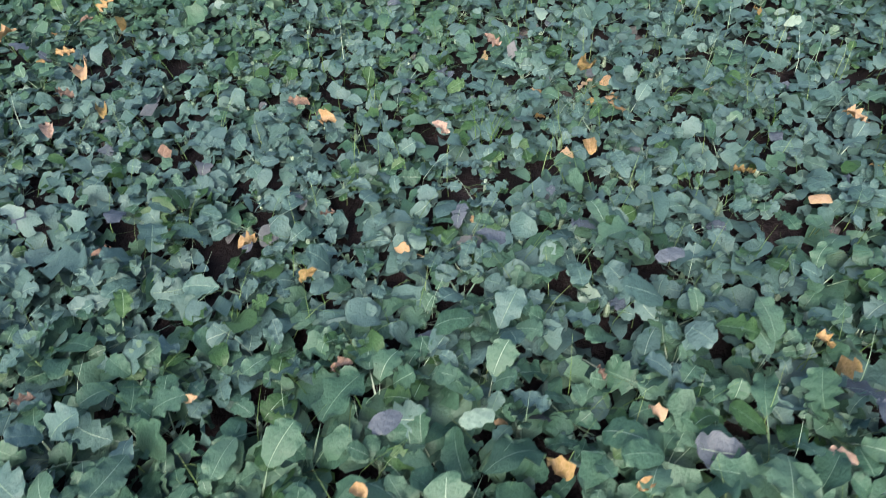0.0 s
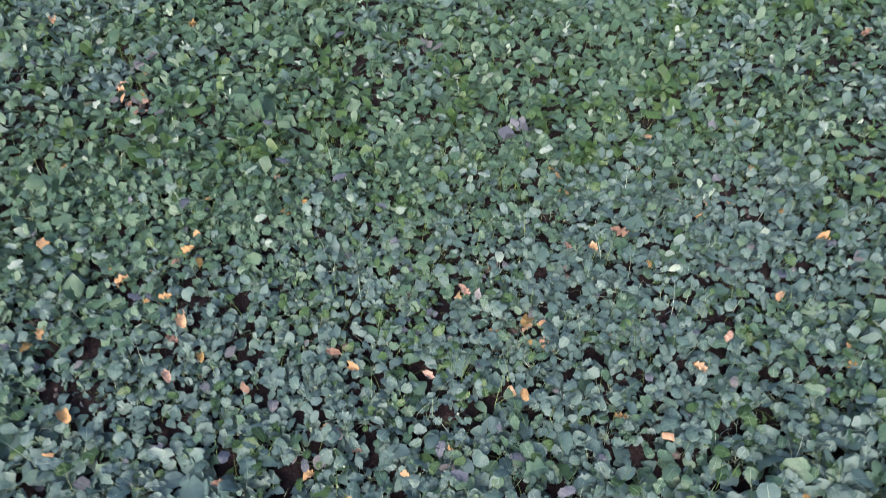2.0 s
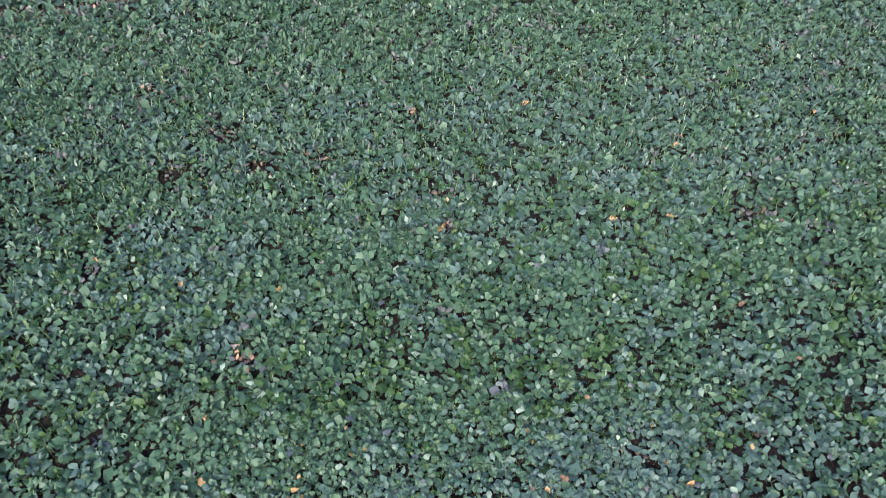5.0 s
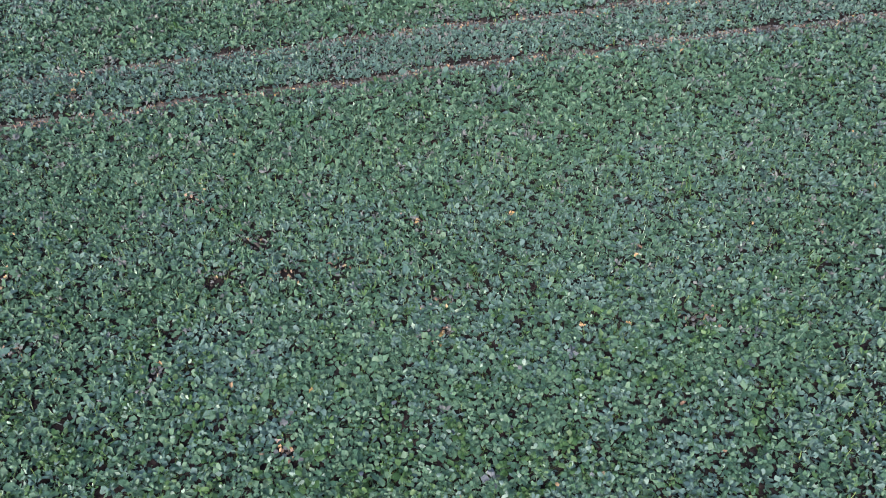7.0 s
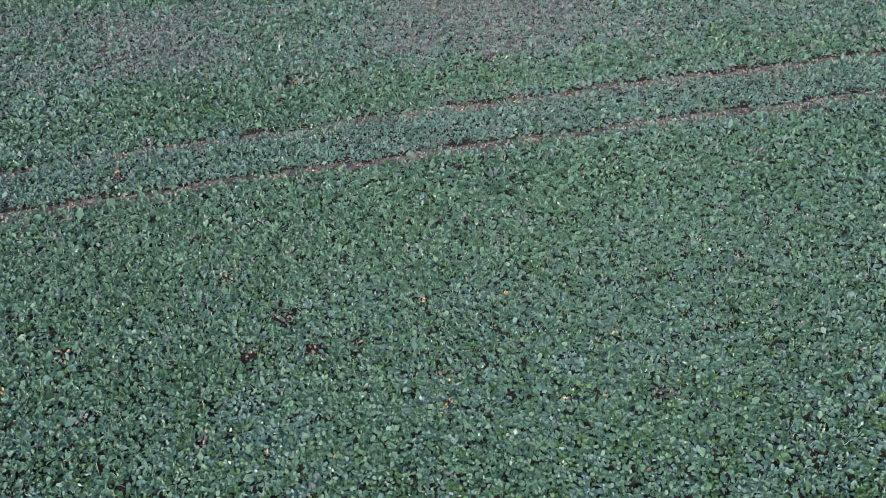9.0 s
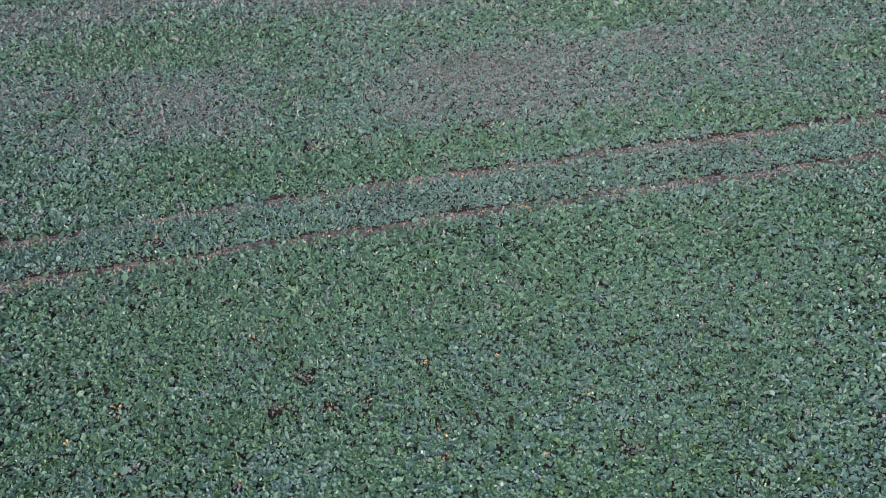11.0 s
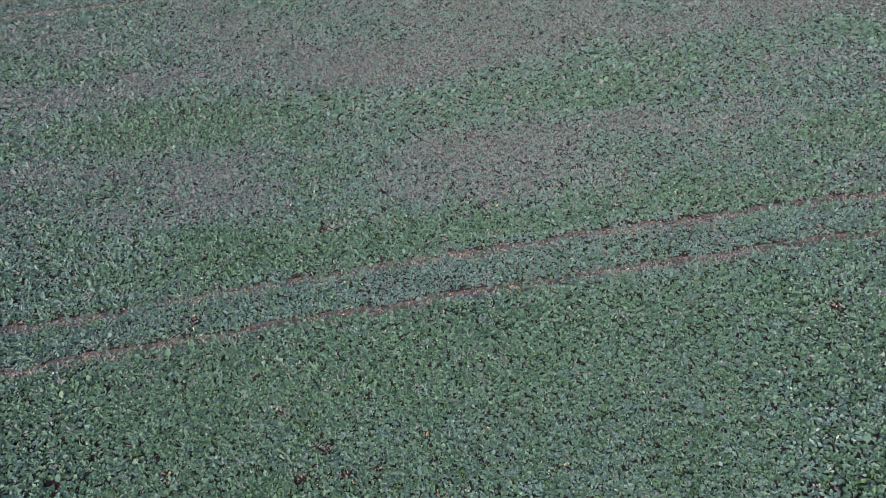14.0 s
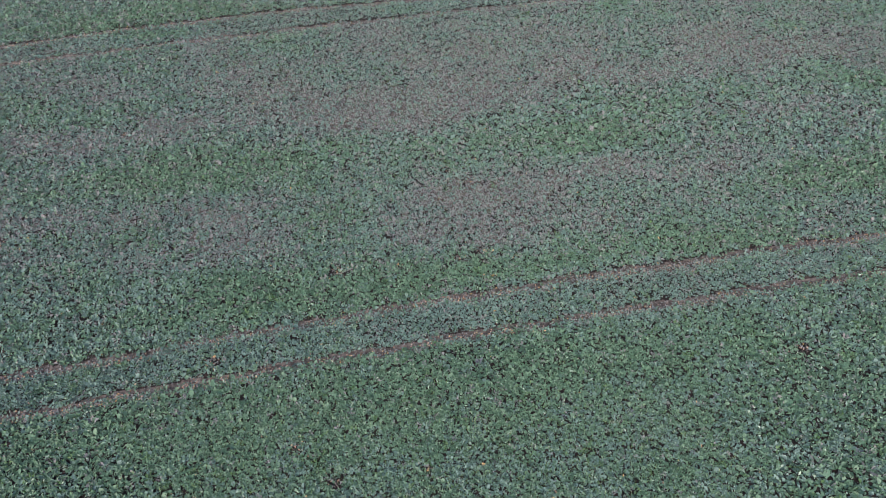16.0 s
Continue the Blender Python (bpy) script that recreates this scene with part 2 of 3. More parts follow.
def bareness(x, y):
    b = np.zeros_like(x)
    for curve, half, xs, bs in RUTS:
        k = 0.16 + 1.1 * np.interp(x, xs, bs) + 0.5 * (value_noise(x, y, 0.5, 21) - 0.5) + 0.3 * (value_noise(x, y, 1.7, 23) - 0.5)
        b = np.maximum(b, np.clip(k, 0, 0.82) * np.exp(-(np.abs(y - curve(x) + 0.03) / (half * (0.6 + 0.8 * value_noise(x, y, 0.4, 22)))) ** 2.5))
    for cx, cy, r in BARE:
        near = np.hypot(x - cx, y - cy) / r
        b = np.maximum(b, np.where(near < 2.5, np.where(y < 2.2, 0.45, np.where(y < 5, 0.95, np.where(y < 12, 0.78, 0.6))) * np.exp(-near ** 4), 0))
    small = value_noise(x, y, 0.22, 31) + 0.35 * (value_noise(x, y, 1.1, 32) - 0.5)
    return np.maximum(b, np.clip((small - 1.07) * 7, 0, 0.7) * (y < 12))


# ---- the ground: one sheet to the horizon, with the wheel ruts pressed in ----
def ground_height(x, y):
    z = SOIL_Z + 0.03 * (value_noise(x, y, 0.45, 5) - 0.5) + 0.02 * (value_noise(x, y, 0.17, 6) - 0.5)
    for curve, half, _, _ in RUTS:
        d = np.abs(y - curve(x))
        z = z - 0.055 * np.exp(-(d / half) ** 2) + 0.02 * np.exp(-((d - 0.32) / 0.1) ** 2)
    return z


def grid_mesh(name, xs, ys, bend):
    gx, gy = np.meshgrid(xs, ys)
    cx = np.clip(gx, -45, 45)
    gy = gy + bend * 0.15 * cx * np.clip(1 - (np.abs(gy) - 60) / 100, 0, 1)
    inside = (np.abs(gx) < 60) & (np.abs(gy) < 90)
    gz = np.where(inside, ground_height(gx, gy), SOIL_Z)
    nx, ny = len(xs), len(ys)
    i = np.arange(nx * ny).reshape(ny, nx)
    quads = np.stack([i[:-1, :-1], i[:-1, 1:], i[1:, 1:], i[1:, :-1]], -1).reshape(-1, 4)
    me = bpy.data.meshes.new(name)
    me.vertices.add(nx * ny)
    me.vertices.foreach_set("co", np.stack([gx, gy, gz], -1).astype(np.float32).ravel())
    me.loops.add(quads.size)
    me.polygons.add(len(quads))
    me.polygons.foreach_set("loop_start", np.arange(0, quads.size, 4, dtype=np.int32))
    me.loops.foreach_set("vertex_index", quads.astype(np.int32).ravel())
    me.polygons.foreach_set("use_smooth", np.ones(len(quads), dtype=bool))
    me.update(calc_edges=True)
    return me


xs = np.concatenate([[-3000, -1000, -300, -120, -70, -45], np.arange(-32, 32.01, 0.25), [45, 70, 120, 300, 1000, 3000]])
ys = np.concatenate([[-3000, -1000, -300, -100, -40, -15], np.arange(-4, 1.2, 0.4), np.arange(1.2, 4.6, 0.1), np.arange(4.6, 13.6, 0.3),
                     np.arange(13.6, 16.9, 0.07), np.arange(16.9, 37.2, 0.4), np.arange(37.2, 40.7, 0.07), np.arange(40.7, 48, 0.5),
                     [55, 70, 100, 200, 500, 1200, 3000]])
ground_mesh = grid_mesh("ground", xs, ys, 1.0)
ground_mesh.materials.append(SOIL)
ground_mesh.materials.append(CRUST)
centre = np.empty(len(ground_mesh.polygons) * 3, np.float32)
ground_mesh.polygons.foreach_get("center", centre)
x, y = centre[0::3].astype(float), centre[1::3].astype(float)
crusted = (np.abs(x) < 32) & (y > 17) & (y < 37.2) & (thinness(x, y) + 0.5 * (np.random.default_rng(3).random(x.size) - 0.5) > 0.42)
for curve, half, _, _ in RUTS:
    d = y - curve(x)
    # leaf shade painted as dark soil: the crust stops short on the far side
    crusted |= (np.abs(x) < 45) & (d > -half * 2) & (d < half * 0.85)
ground_mesh.polygons.foreach_set("material_index", crusted.astype(np.int32))
ground = tagged(new("ground", ground_mesh), "reddish brown field soil with two pairs of wheel ruts", "field", kind="structure")


# ---- leaf shapes ----
class Shape:
    """A leaf of unit blade length: vertices, triangles and, for each triangle, whether it is the pale rib."""

    def __init__(self, verts, tris, rib):
        self.verts, self.tris, self.rib = np.array(verts, float), np.array(tris, int), np.array(rib, bool)


def rape_leaf(seed, rows, columns, stalk=True, ruffle=0.09, lobed=1.0, slim=1.0):
    """A rape leaf: a broad rounded end lobe, smaller lobes towards the stalk, round scallops along a ruffled margin."""
    rng = random.Random(seed)
    rise, fall = radians(rng.uniform(5, 40)), radians(rng.uniform(5, 55))
    lobes, phase, depth = rng.uniform(2.4, 3.8), rng.uniform(0, 6), rng.uniform(0.22, 0.5) * lobed
    wide, cup, wave = rng.uniform(0.27, 0.42) * slim, rng.uniform(-0.15, 0.3), rng.uniform(0.5, 1.3) * ruffle
    waist, lean = rng.uniform(0.22, 0.7), rng.uniform(-0.5, 0.5)
    verts, tris, rib = [], [], []
    y, z = 0.0, 0.0
    n = len(columns)
    if stalk:
        up = radians(rng.uniform(40, 66))
        long = rng.uniform(0.7, 1.25)
        for k in (0.0, 0.5):
            for side in (-1, 1):
                verts.append((side * 0.024, long * k * math.cos(up), long * math.sin(up) * (k - 0.12 * k * k)))
        y, z = long * math.cos(up), long * math.sin(up) * 0.9
    first, before = len(verts), 0.0
    for j in range(rows + 1):
        s = math.sin(math.pi / 2 * j / rows) if rows > 5 else (j / rows) ** 0.85
        angle = rise - (rise + fall) * s
        y += math.cos(angle) * (s - before)
        z += math.sin(angle) * (s - before)
        before = s
        end = math.sqrt(max(1 - ((s - 0.62) / 0.395) ** 2, 0.0)) if s > 0.62 else 1 - (1 - waist) * ((0.62 - s) / 0.62) ** 1.4
        w = wide * max(end, 0.04 if s > 0.5 else 0.0) * (0.35 + 0.65 * min(s / 0.14, 1))
        for u in columns:
            turn = math.pi * lobes * s + phase + (1.3 if u < 0 else 0)
            scallop = abs(math.sin(turn)) if rows > 5 else (1.0 if (j + (u < 0)) % 2 else 0.3)
            edge = 1 + abs(u) ** 3 * (depth * (scallop - 0.6) * (1.6 - s) + rng.uniform(-0.09, 0.09))
            off = u * w * edge
            lift = cup * u * u * w + wave * abs(u) ** 2 * math.sin(2 * turn + 1.5 * u) * min(4 * s, 1)
            bend = lean * s * s * 0.4
            verts.append((off + bend, y - lift * math.sin(angle), z + lift * math.cos(angle)))
    middle = [i for i in range(n - 1) if columns[i] < 0 < columns[i + 1]]
    for j in range(rows):
        for i in range(n - 1):
            a = first + j * n + i
            pale = bool(middle) and i == middle[0] and j < rows - 2
            tris += [(a, a + 1, a + n + 1), (a, a + n + 1, a + n)]
            rib += [pale, pale]
    if stalk:
        l, r = (first + middle[0], first + middle[0] + 1) if middle else (first + n // 2, first + n // 2)
        for a, b, c, d in ((0, 1, 3, 2), (2, 3, r, l)):
            tris.append((a, b, c))
            rib.append(True)
            if c != d:
                tris.append((a, c, d))
                rib.append(True)
    return Shape(verts, tris, rib)


def scrap_leaf(seed):
    """A small far leaf: six corners, arched along its length and tilted to one side."""
    rng = random.Random(seed)
    wide, arch, side = rng.uniform(.15, .28), rng.uniform(0, .2), rng.uniform(-.1, .1)
    c = [(-.1, 0, 0), (.1, 0, 0), (wide * rng.uniform(.85, 1.15), rng.uniform(.42, .62), arch + side), (wide * rng.uniform(.4, .7), rng.uniform(.9, 1.02), rng.uniform(-.2, .05)),
         (-wide * rng.uniform(.4, .7), rng.uniform(.9, 1.02), rng.uniform(-.2, .05)), (-wide * rng.uniform(.85, 1.15), rng.uniform(.42, .62), arch - side)]
    return Shape(c, [(0, 1, 2), (0, 2, 5), (5, 2, 3), (5, 3, 4)], [False] * 4)


def low_leaf_shape(seed):
    """A broad low leaf in the shade of the stand: a kite with blunt shoulders, bent along its middle."""
    rng = random.Random(seed)
    bend = rng.uniform(.04, .2)
    c = [(0, 0, 0), (rng.uniform(.3, .44), rng.uniform(.35, .6), bend), (rng.uniform(.1, .22), rng.uniform(.9, 1.05), rng.uniform(-.15, .05)),
         (-rng.uniform(.1, .22), rng.uniform(.9, 1.05), rng.uniform(-.15, .05)), (-rng.uniform(.3, .44), rng.uniform(.35, .6), bend)]
    return Shape(c, [(0, 1, 2), (0, 2, 3), (0, 3, 4)], [False] * 3)


def grass_shape(seed):
    rng = random.Random(seed)
    v, t = [], []
    lean = rng.uniform(0.3, 1.1)
    for k in range(4):
        s = k / 3
        w = 0.011 * (1 - s * 0.85)
        v += [(-w, lean * s * s, s * (1 - 0.25 * s * lean)), (w, lean * s * s, s * (1 - 0.25 * s * lean))]
    for k in range(3):
        t += [(2 * k, 2 * k + 1, 2 * k + 3), (2 * k, 2 * k + 3, 2 * k + 2)]
    return Shape(v, t, [False] * 6)


def stalk_shape(seed):
    rng = random.Random(seed)
    lean, w = rng.uniform(0.1, 0.7), rng.uniform(0.022, 0.04)
    return Shape([(-w, 0, 0), (w, 0, 0), (w * 0.5, lean, 1), (-w * 0.5, lean, 1)], [(0, 1, 2), (0, 2, 3)], [False] * 2)


STALK = [stalk_shape(560 + k) for k in range(5)]
OWN = [rape_leaf(100 + k, 11, (-1, -0.55, -0.022, 0.022, 0.55, 1)) for k in range(20)]
FULL = [rape_leaf(100 + k, 8, (-1, -0.026, 0.026, 1)) for k in range(20)]
UNDER = [rape_leaf(150 + k, 6, (-1, 0, 1), stalk=False) for k in range(12)]
HALF = [rape_leaf(200 + k, 3, (-1, 0, 1), stalk=False, lobed=1.4, slim=1.0) for k in range(16)]
CENTRED = [rape_leaf(650 + k, 8, (-1, -0.5, 0, 0.5, 1), stalk=False) for k in range(6)]
for shape in CENTRED:
    shape.verts -= np.array([0, 0.5, 0])
SCRAP = [scrap_leaf(300 + k) for k in range(14)]


def slip(seed):
    """The smallest leaf: two triangles folded along the midrib."""
    rng = random.Random(seed)
    fold = rng.uniform(.02, .16)
    c = [(0, 0, 0), (rng.uniform(.16, .31), rng.uniform(.45, .75), fold), (rng.uniform(-.1, .1), rng.uniform(.95, 1.1), rng.uniform(-.2, .05)), (-rng.uniform(.16, .31), rng.uniform(.45, .75), fold)]
    return Shape(c, [(0, 1, 2), (0, 2, 3)], [False] * 2)


SLIP = [slip(450 + k) for k in range(14)]
LOW = [low_leaf_shape(400 + k) for k in range(10)]
BLADE = [grass_shape(500 + k) for k in range(5)]


class Heap:
    """Many leaves joined into one mesh."""

    def __init__(self):
        self.v, self.t, self.m, self.count = [], [], [], 0

    def add(self, shape, place, turn, scale, material, rib=None):
        """place (n, 3), turn (n, 3, 3), scale (n,), material (n,)"""
        n, nv = len(place), len(shape.verts)
        if n == 0:
            return
        v = np.einsum("nij,vj->nvi", turn, shape.verts) * scale[:, None, None] + place[:, None, :]
        t = shape.tris[None] + (np.arange(n) * nv)[:, None, None] + self.count
        m = np.repeat(material[:, None], len(shape.tris), 1)
        if rib is not None:
            m = np.where(shape.rib[None] & (m < I_PALE), rib, m)
        self.v.append(v.reshape(-1, 3).astype(np.float32))
        self.t.append(t.reshape(-1, 3).astype(np.int32))
        self.m.append(m.ravel().astype(np.int32))
        self.count += n * nv

    def mesh(self, name, materials):
        v, t, m = np.concatenate(self.v), np.concatenate(self.t), np.concatenate(self.m)
        me = bpy.data.meshes.new(name)
        me.vertices.add(len(v))
        me.vertices.foreach_set("co", v.ravel())
        me.loops.add(t.size)
        me.polygons.add(len(t))
        me.polygons.foreach_set("loop_start", np.arange(0, t.size, 3, dtype=np.int32))
        me.loops.foreach_set("vertex_index", t.ravel())
        for mat in materials:
            me.materials.append(mat)
        me.polygons.foreach_set("material_index", m)
        me.polygons.foreach_set("use_smooth", np.ones(len(t), dtype=bool))
        me.update(calc_edges=True)
        return me


def turns(azimuth, pitch, roll):
    """Rotations: roll about the leaf's length, pitch about its width, then azimuth about the vertical."""
    ca, sa, cp, sp, cr, sr = np.cos(azimuth), np.sin(azimuth), np.cos(pitch), np.sin(pitch), np.cos(roll), np.sin(roll)
    o, l = np.zeros_like(ca), np.ones_like(ca)
    rz = np.stack([np.stack([ca, -sa, o], -1), np.stack([sa, ca, o], -1), np.stack([o, o, l], -1)], -2)
    rx = np.stack([np.stack([l, o, o], -1), np.stack([o, cp, -sp], -1), np.stack([o, sp, cp], -1)], -2)
    ry = np.stack([np.stack([cr, o, sr], -1), np.stack([o, l, o], -1), np.stack([-sr, o, cr], -1)], -2)
    return rz @ rx @ ry


def leaf_kinds(rng, x, y, pale=0.03, yellow=0.012):
    """The material of each leaf by where it grows."""
    t, q = thinness(x, y), rng.random(len(x))
    r = np.clip(0.5 + 0.6 * (value_noise(x, y, 0.28, 45) - 0.5) + 0.8 * (rng.random(len(x)) - 0.5), 0, 1)
    kind = np.where(r < 1 / (1 + np.exp(-4.0 * (t - np.interp(y, [3, 4.5, 5, 16], [-0.12, 0.0, 0.02, -0.08])))), I_WAXY, I_GREEN)
    kind = np.where(q < np.interp(y, [4, 6], [0.011, 0.004]) + np.interp(y, [4, 6], [0.014, 0.0]) * np.clip(t, 0, 1), I_PURPLE, kind)
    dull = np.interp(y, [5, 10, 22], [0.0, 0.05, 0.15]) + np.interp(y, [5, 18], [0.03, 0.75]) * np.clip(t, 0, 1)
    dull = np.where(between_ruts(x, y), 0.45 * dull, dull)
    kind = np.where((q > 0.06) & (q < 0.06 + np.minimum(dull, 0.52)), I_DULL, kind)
    clump = value_noise(x, y, 0.17, 43) + 0.6 * (value_noise(x, y, 1.0, 44) - 0.5)
    fresh = np.clip((clump - 0.45) * 1.6, 0, 0.7) * np.interp(y, [1.5, 3.5, 4.4, 7, 9, 13], [0.35, 0.45, 1.0, 0.9, 0.35, 0.12])
    kind = np.where((rng.random(len(x)) < fresh) & (kind != I_PURPLE), I_FRESH, kind)
    sick = np.clip(value_noise(x, y, 0.6, 41) - 0.5, 0, 1) * 2
    kind = np.where(q > 1 - yellow * (0.3 + 2 * sick), I_YELLOW, kind)
    kind = np.where((q > 0.5) & (q < 0.5 + pale * np.clip(1 - t, 0.3, 1.2)), I_PALE, kind)
    return kind


# ---- the crop ----
# withered leaves that catch the eye: x, y
WITHERED_BIG = [(1.25, 3.65), (-1.58, 3.46), (-1.19, 3.17), (-0.37, 2.93), (0.63, 3.05), (-1.64, 2.64), (-1.20, 2.84), (-1.26, 3.67), 
                (-1.93, 3.14), (-0.89, 1.81), (0.32, 1.58)]
WITHERED_NEAR = [(1.08, 3.55), (0.94, 3.58), (1.37, 3.41), (-1.23, 3.80), (-1.32, 3.60), (-1.33, 3.36),
                 (-1.99, 3.07), (-1.22, 3.07), (-1.06, 2.95), (-0.27, 2.84), (0.32, 3.30), (2.25, 3.76), (2.41, 3.53), (1.67, 2.92), (1.48, 2.75), (2.03, 3.16), (-0.23, 2.40), (2.51, 2.63),
                 (2.20, 4.15), (-0.86, 2.28), (-0.45, 2.29), (0.58, 2.64), (0.11, 2.78), (-0.51, 1.80), (-0.27, 2.17),
                 (0.46, 1.82), (0.56, 1.71), (1.01, 1.88), (0.93, 1.59), (0.50, 1.55), (-0.10, 1.56), (-0.16, 1.88), (1.02, 2.51),
                 (1.45, 2.76)]
WITHERED_AWAY = [(1.82, 2.03), (-3.01, 9.16), (-3.42, 8.32), (-2.30, 8.39), (-0.06, 9.43), (0.28, 6.98), (-2.06, 5.32), (2.41, 7.02), (-1.68, 6.10),
                 (3.93, 4.82), (-3.98, 6.68)]
WITHERED_FAR = [(1.18, 16.05), (1.02, 16.02), (1.34, 16.12), (1.17, 14.32), (0.35, 14.25), (-3.47, 17.60), (-3.36, 17.68), (12.80, 13.25),
                (12.95, 13.40), (-7.13, 8.56), (-6.45, 7.12), (-7.49, 13.90), (-7.52, 14.25), (-7.45, 13.62), (8.92, 17.41), (2.00, 22.60),
                (2.30, 22.35), (4.50, 23.00), (-1.10, 17.90), (1.30, 18.10), (2.30, 18.45), (3.60, 8.35), (-1.55, 8.50), (-0.07, 9.38),
                (2.21, 17.20), (-3.47, 17.85), (-1.68, 6.07), (-2.85, 6.24), (3.71, 8.55), (5.79, 8.97), (8.67, 11.35), (6.92, 8.69), (2.43, 6.98),
                (3.15, 6.99), (3.58, 5.57), (-2.04, 5.23), (0.24, 6.94), (-5.36, 10.76)]
# leaves turned to show their pale underside, and purple ones: x, y
UPTURNED = [(0.03, 2.23), (0.16, 1.69), (-1.15, 2.42), (-1.45, 4.16), (-0.85, 3.86), (0.50, 4.14), (0.90, 4.55), (0.93, 4.36), (0.26, 4.75),
            (1.41, 5.03), (-2.20, 3.59), (-1.74, 3.62), (-1.87, 3.69), (-2.49, 6.17), (-2.28, 6.32), (2.77, 4.46), (2.16, 4.04), (1.04, 3.67),
            (0.09, 4.70), (-0.97, 4.30), (-2.29, 3.74), (-2.15, 5.04), (2.12, 4.95), (-1.64, 5.68), (-0.05, 5.42), (-0.32, 6.31), (2.18, 6.00),
            (1.43, 6.35), (-2.62, 4.45), (-1.83, 4.82)]
DUSKY = [(-0.84, 2.39), (0.70, 2.14), (0.23, 2.24), (1.03, 1.65), (-0.04, 1.69), (-1.47, 3.32), (-0.92, 4.78), (-0.40, 4.20), (-0.14, 3.93),
         (-1.34, 4.03), (-0.48, 5.79), (-0.78, 4.36)]
FIELD = np.random.default_rng(7)
NEAR_BOX = (-2.6, 2.9, 1.1, 4.9)      # plants built leaf by leaf
INNER_BOX = (-5.6, 6.2, 0.5, 8.2)     # whole leaves with a fold and a wavy edge
MIDDLE_BOX = (-10.0, 10.5, 0.5, 13.2)  # plainer leaves
PLANT_BOX = (-1.05, 1.15, 1.5, 3.58)   # plants that are things of their own
crop = Heap()


def within(x, y, box):
    return (x > box[0]) & (x < box[1]) & (y > box[2]) & (y < box[3])


def nearness(x, y):
    """1 amid the plants built leaf by leaf, falling to 0 unevenly towards the edge of their box."""
    edge = np.minimum(np.minimum(x - NEAR_BOX[0], NEAR_BOX[1] - x), NEAR_BOX[3] - y)
    return np.clip(edge / 1.1 + 0.5 * (value_noise(x, y, 0.4, 51) - 0.5), 0, 1)


def inside(x, y, box):
    """1 well inside a box, falling to 0 unevenly towards its sides and its far edge."""
    edge = np.minimum(np.minimum(x - box[0], box[1] - x), box[3] - y)
    return within(x, y, box) * np.clip(edge / 1.8 + 0.5 * (value_noise(x, y, 0.7, 52) - 0.5), 0, 1)


def scatter(per_square, box):
    n = int(per_square * (box[1] - box[0]) * (box[3] - box[2]))
    return FIELD.uniform(box[0], box[1], n), FIELD.uniform(box[2], box[3], n)


# plants near the start of the walk
side = 1 / math.sqrt(59)
gx, gy = np.meshgrid(np.arange(NEAR_BOX[0], NEAR_BOX[1], side), np.arange(NEAR_BOX[2], NEAR_BOX[3], side))
plant_x = gx.ravel() + FIELD.normal(0, 0.06, gx.size)
plant_y = gy.ravel() + FIELD.normal(0, 0.06, gx.size)
keep = FIELD.random(plant_x.size) > bareness(plant_x, plant_y) * 1.1
keep &= FIELD.random(plant_x.size) < nearness(plant_x, plant_y) * 1.3
for cx, cy in WITHERED_BIG + WITHERED_NEAR + WITHERED_AWAY:
    keep &= np.hypot(plant_x - cx, plant_y - cy) > 0.06
plant_x, plant_y = plant_x[keep], plant_y[keep]
plant_z = ground_height(plant_x, plant_y)
plant_t = thinness(plant_x, plant_y)
single_plants = []
for i in range(len(plant_x)):
    own = within(plant_x[i], plant_y[i], PLANT_BOX)
    n = int(FIELD.integers(10, 13))
    size = np.interp(plant_y[i], [1.2, 1.9, 2.6, 3.4, 4.4], [0.084, 0.077, 0.058, 0.052, 0.058]) * math.exp(float(np.clip(FIELD.normal(0, 0.22), -0.4, 0.3))) * (1 - 0.12 * np.clip(plant_t[i], -1, 1))
    k = np.arange(n)
    azimuth = FIELD.uniform(0, 6.28) + k * 2.4 + FIELD.normal(0, 0.25, n)
    scale = size * np.interp(k, [0, n - 1], [1.2, 0.6]) * FIELD.uniform(0.85, 1.15, n)
    pitch = radians(1) * (FIELD.normal(0, 21, n) + np.interp(k, [0, n - 1], [-8, 30]))
    turn = turns(azimuth, pitch, radians(1) * FIELD.normal(0, 33, n))
    px, py = np.full(n, plant_x[i]), np.full(n, plant_y[i])
    kind = leaf_kinds(FIELD, px, py, pale=0.005, yellow=0.012)
    shape = FIELD.integers(0, len(FULL), n)
    place = np.stack([px, py, np.full(n, plant_z[i] + 0.02)], -1)
    if own:
        single_plants.append((place, turn, scale, kind, shape))
        continue
    for j in range(n):
        crop.add(FULL[shape[j]], place[j:j + 1], turn[j:j + 1], scale[j:j + 1], kind[j:j + 1], I_RIB)


